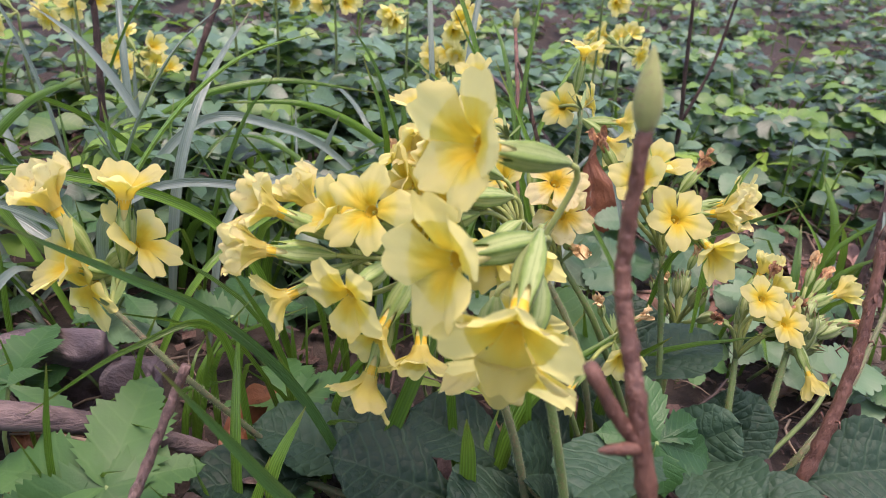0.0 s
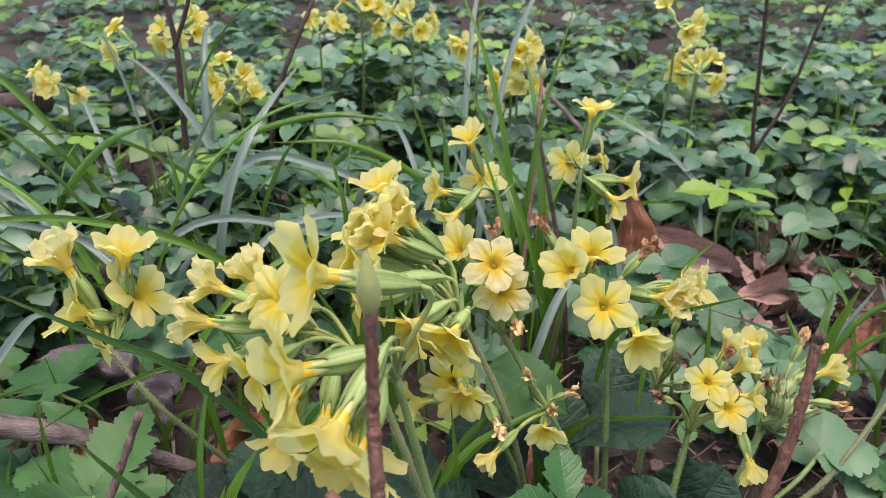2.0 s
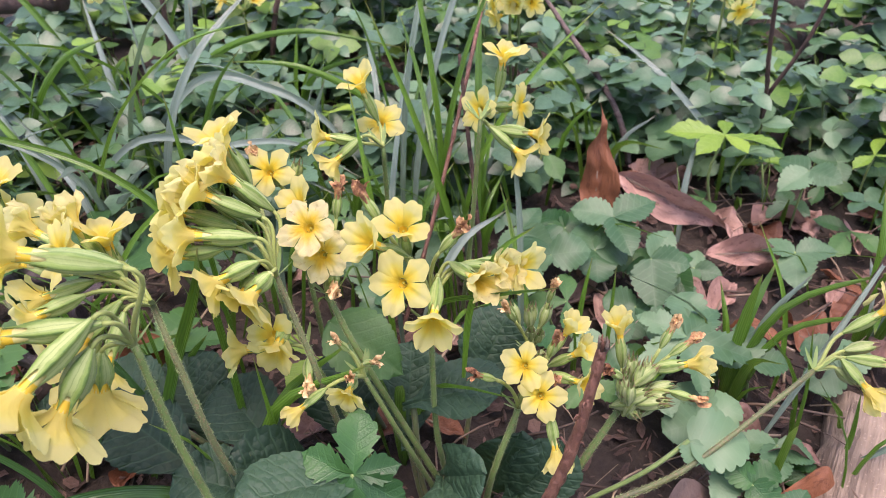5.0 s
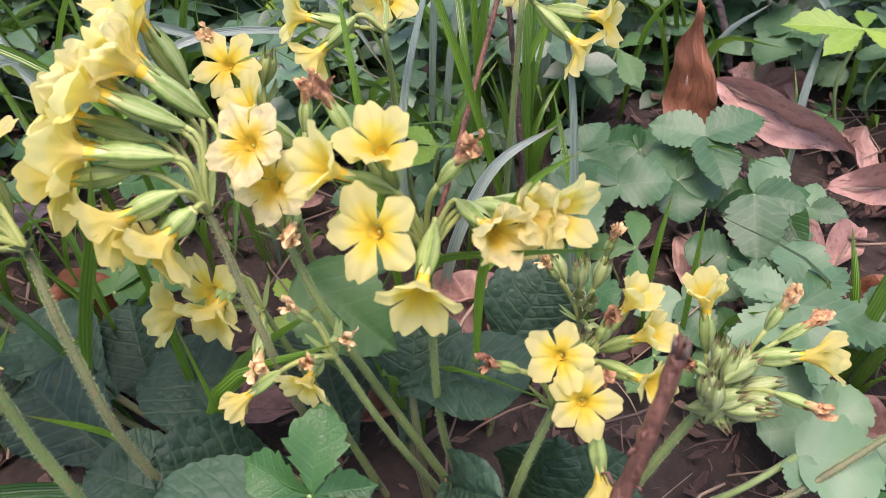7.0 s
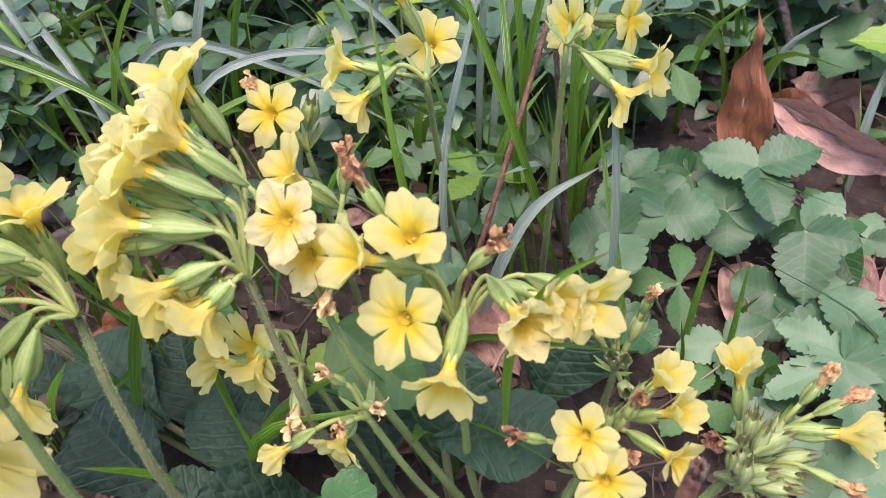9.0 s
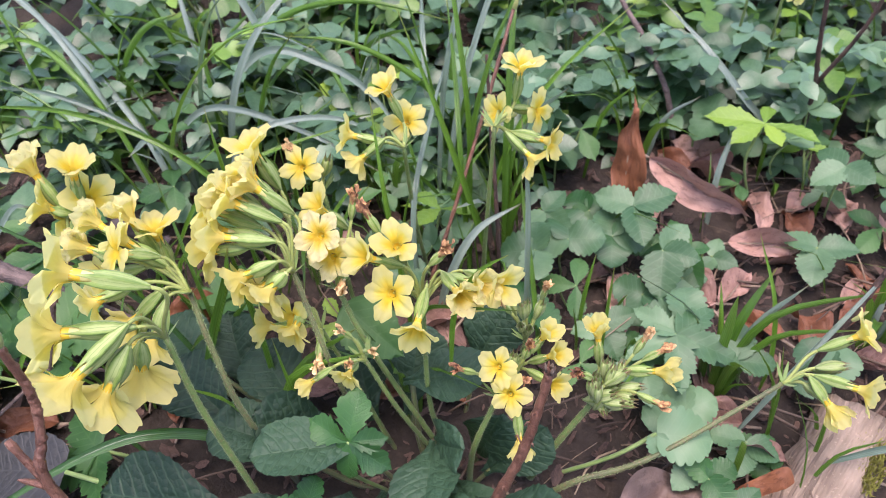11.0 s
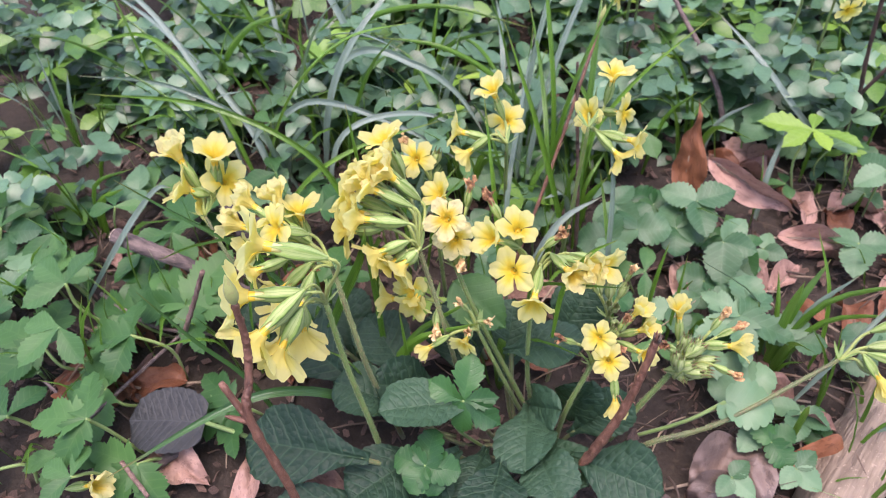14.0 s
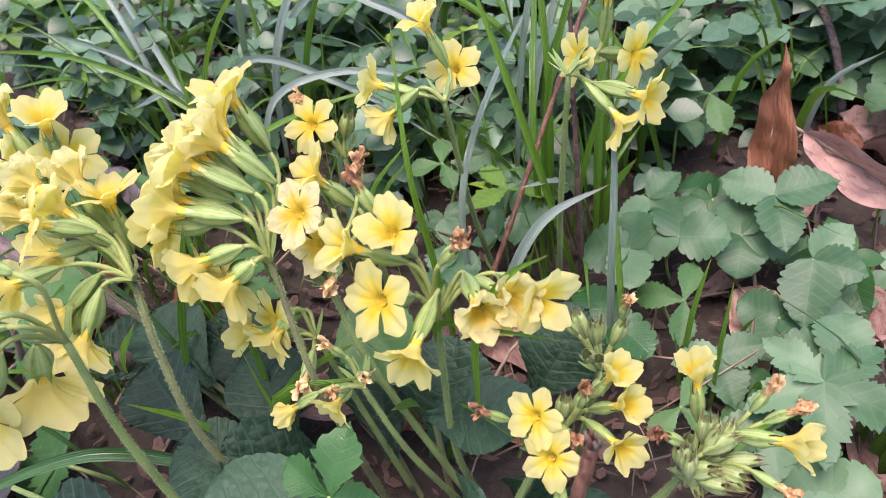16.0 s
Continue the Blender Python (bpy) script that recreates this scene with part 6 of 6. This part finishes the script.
        for px, py, pz in ((-1, -0.2, 0), (-0.3, -1, 0.2), (0.6, -0.7, 0), (1, 0.2, 0.25), (0.2, 1, 0), (-0.6, 0.7, 0.2)):
            verts.append(m @ Vector((px * s * thin, py * s, pz * s)))
            uvs.append((0.5 + px / 2, 0.5 + py / 2))
        faces.append(tuple(range(n, n + 6)))
    ob = part("leaf_litter", mesh_of("leaf_litter", verts, faces, uvs), DEAD_MIX)
    tagged(ob, "crumbs of brown dead leaf and bark on the soil", "litter", kind="stuff")


litter()


# ---- ground cover ----
def bare(x, y):
    """Where the litter lies open or the clump stands."""
    if (x / 0.10) ** 2 + ((y + 0.045) / 0.085) ** 2 < 1:
        return True
    if ((x - 0.125) / 0.122) ** 2 + ((y - 0.118) / 0.082) ** 2 < 1:
        return True
    if math.hypot(x - 0.042, y - 0.150) < 0.05 or (0.0 < x < 0.09 and 0.02 < y < 0.12):
        return True
    near = math.hypot(x, y) < 0.40 + 0.08 * noise.noise(Vector((x * 6, y * 6, 2)))
    return near and ((x > 0.08 and y < 0.06) or (y < -0.02 and x > -0.12))


def under_stalks(x, y):
    """The darker corner by the fallen branch, with toothed leaves over litter."""
    return -0.30 < x < -0.08 and -0.35 < y < 0.028


def ground_cover():
    rnd = random.Random(21)
    made = 0
    labels = ("low ground-cover plant with three blue-green leaflets", "low young ground-cover plant with yellow-green leaflets", "low ground-cover plant with rounded grey-green leaves")
    while made < 290:
        x, y = rnd.gauss(0.05, 0.22), rnd.gauss(0.23, 0.16)
        if math.hypot(x - 0.04, y - 0.2) > 0.6 or y < -0.18:
            continue
        if bare(x, y):
            continue
        g = ground_z(x, y)
        q = rnd.random()
        if under_stalks(x, y):
            if q < 0.25:
                continue
            q = 0.9
        lib, lab = (OVATE, labels[0]) if q < 0.45 else ((TOOTHED_YOUNG, labels[1]) if q < 0.60 else ((ROUND, labels[2]) if q < 0.75 else (TOOTHED, labels[0])))
        h = rnd.uniform(0.012, 0.050)
        s = rnd.uniform(0.013, 0.024) * (1.45 if under_stalks(x, y) else 1.0)
        a = rnd.uniform(0, 360)
        leafy_plant("ground_cover_plant", lab, "plant", (x, y, g), (x + rnd.uniform(-0.01, 0.01), y + rnd.uniform(-0.01, 0.01), g + h),
                    [(a, s), (a + rnd.uniform(80, 110), s * 0.9), (a - rnd.uniform(80, 110), s * 0.9)], rnd, lib, (rnd.uniform(-0.3, 0.3), rnd.uniform(-0.4, 0.2), 0.9), "ground cover plants", 0.0007)
        made += 1
    # farther and denser, as one carpet for each kind of leaf
    for name, mat, count, share in (("ground_cover", CARPET_A, 21500, 0), ("young_ground_cover", CARPET_B, 6800, 1)):
        verts, faces, uvs = [], [], []
        rows = [(0.42 * math.sin(math.pi * (e / 8) ** 0.8) ** 0.75 * (1.0 if e % 2 else 0.84), e / 8) for e in range(1, 8)]
        k = 0
        while k < count:
            r = 0.25 + 2.7 * rnd.random() ** 1.4
            a = rnd.uniform(-0.35, math.pi + 0.35) if rnd.random() < 0.70 else rnd.uniform(0, 2 * math.pi)
            r += 0.5 * rnd.random() ** 2
            x, y = r * math.cos(a), r * math.sin(a) - 0.15
            if rnd.random() < 0.16:
                x, y = rnd.gauss(0.02, 0.24), rnd.gauss(0.24, 0.17)
            if y < -0.16 and math.hypot(x - 0.02, y + 0.2) < 0.3:
                continue
            if math.hypot(x - 0.06, y - 0.22) < 0.24 and rnd.random() < 0.45:
                continue
            if bare(x, y) or under_stalks(x, y) or math.hypot(x - 0.02, y + 0.02) < 0.16 or noise.noise(Vector((x * 16, y * 16, 7))) < 0.14 - 0.30 * min(1.0, max(0.0, (r - 0.8) / 1.4)):
                continue
            k += 1
            g = ground_z(x, y) + 0.004 + 0.066 * rnd.random() ** 1.4
            head, s = rnd.random() * 6.28, rnd.uniform(0.0075, 0.0145) * (1 + 0.30 * min(r, 1.2)) * (1.35 if rnd.random() < 0.10 else 1.0)
            tilt = Vector((rnd.uniform(-0.65, 0.65), rnd.uniform(-0.75, 0.45), 1)).normalized()
            if share and math.hypot(x - 0.02, y - 0.05) < 0.24:
                continue
            hub, lines = len(verts), rows if r < 0.9 else rows[1::2]
            verts.append(Vector((x, y, g)))
            uvs.append((0.5, 0.0))
            for j in range(3):
                h = head + j * 1.75 - 1.75
                m = aim((x, y, g), (math.cos(h), math.sin(h), rnd.uniform(-0.15, 0.15)), tilt)
                n = len(verts)
                wide, sag, wave = rnd.uniform(0.85, 1.2), rnd.uniform(0.05, 0.32), rnd.uniform(-0.05, 0.05)
                for px, py in lines:
                    for q in (-1, 0, 1):
                        verts.append(m @ Vector((q * px * s * wide, py * s, abs(q) * px * s * 0.22 - sag * s * py * py + wave * s * math.sin(6 * py + h) * q)))
                        uvs.append((0.5 + 1.2 * px * q, py))
                verts.append(m @ Vector((0, s, -sag * s)))
                uvs.append((0.5, 1.0))
                last = n + 3 * (len(lines) - 1)
                for q in range(2):
                    faces.append((hub, n + q + 1, n + q))
                    faces.append((last + 3, last + q, last + q + 1))
                    for e in range(len(lines) - 1):
                        w = n + 3 * e + q
                        faces.append((w, w + 1, w + 4, w + 3))
        ob = part(name, mesh_of(name, verts, faces, uvs), mat)
        tagged(ob, "dense carpet of low woodland leaves reaching into the distance" if not share else "scattered yellow-green young leaves in the carpet", "ground cover", kind="stuff")


ground_cover()


def fine_grass():
    """Thin grass and bare petioles between the carpet's leaves."""
    rnd = random.Random(55)
    verts, faces, uvs = [], [], []
    for k in range(1500):
        r = 0.2 + 1.8 * rnd.random() ** 1.7
        a = rnd.uniform(-0.2, math.pi + 0.3)
        x, y = r * math.cos(a), r * math.sin(a) - 0.15
        if bare(x, y) and rnd.random() < 0.8:
            continue
        base = Vector((x, y, ground_z(x, y)))
        L, h = rnd.uniform(0.03, 0.09), rnd.random() * 6.28
        d = Vector((math.cos(h), math.sin(h), 0))
        lean = rnd.uniform(0.1, 0.9)
        v, f, uv = blade_data([tuple(base), tuple(base + d * L * 0.25 * lean + Vector((0, 0, L * 0.55))), tuple(base + d * L * 0.8 * lean + Vector((0, 0, L * (1 - 0.5 * lean))))], rnd.uniform(0.001, 0.003), n=3)
        n = len(verts)
        verts += v
        uvs += uv
        faces += [tuple(i + n for i in q) for q in f]
    ob = part("fine_grass", mesh_of("fine_grass", verts, faces, uvs), GRASS)
    tagged(ob, "thin green grass growing through the ground cover", "grass", kind="stuff")


fine_grass()


def straws():
    """Dry stalks and thin twiglets lying about on the litter."""
    rnd = random.Random(91)
    verts, faces = [], []
    for k in range(270):
        if k < 140:
            x, y = rnd.uniform(0.02, 0.26), rnd.uniform(-0.02, 0.26)
        else:
            x, y = rnd.uniform(-0.28, 0.2), rnd.uniform(-0.18, 0.1)
        z, h, L = ground_z(x, y) + rnd.uniform(0.003, 0.012), rnd.random() * 6.28, rnd.uniform(0.012, 0.06)
        d = Vector((math.cos(h), math.sin(h), rnd.uniform(-0.1, 0.25))) * L
        p = Vector((x, y, z))
        b = Vector((rnd.uniform(-1, 1), rnd.uniform(-1, 1), rnd.uniform(0, 1))) * L * 0.12
        pts = [p, p + d * 0.33 + b, p + d * 0.66 + b, p + d]
        r = rnd.uniform(0.0002, 0.0008)
        v, f = tube_data(pts, [r, r, r * 0.9, r * 0.6], 5)
        n = len(verts)
        verts += v
        faces += [tuple(i + n for i in q) for q in f]
    ob = part("dry_straw", mesh_of("dry_straw", verts, faces), STRAW)
    tagged(ob, "dry straw and thin twiglets strewn over the litter", "litter", kind="stuff")


straws()
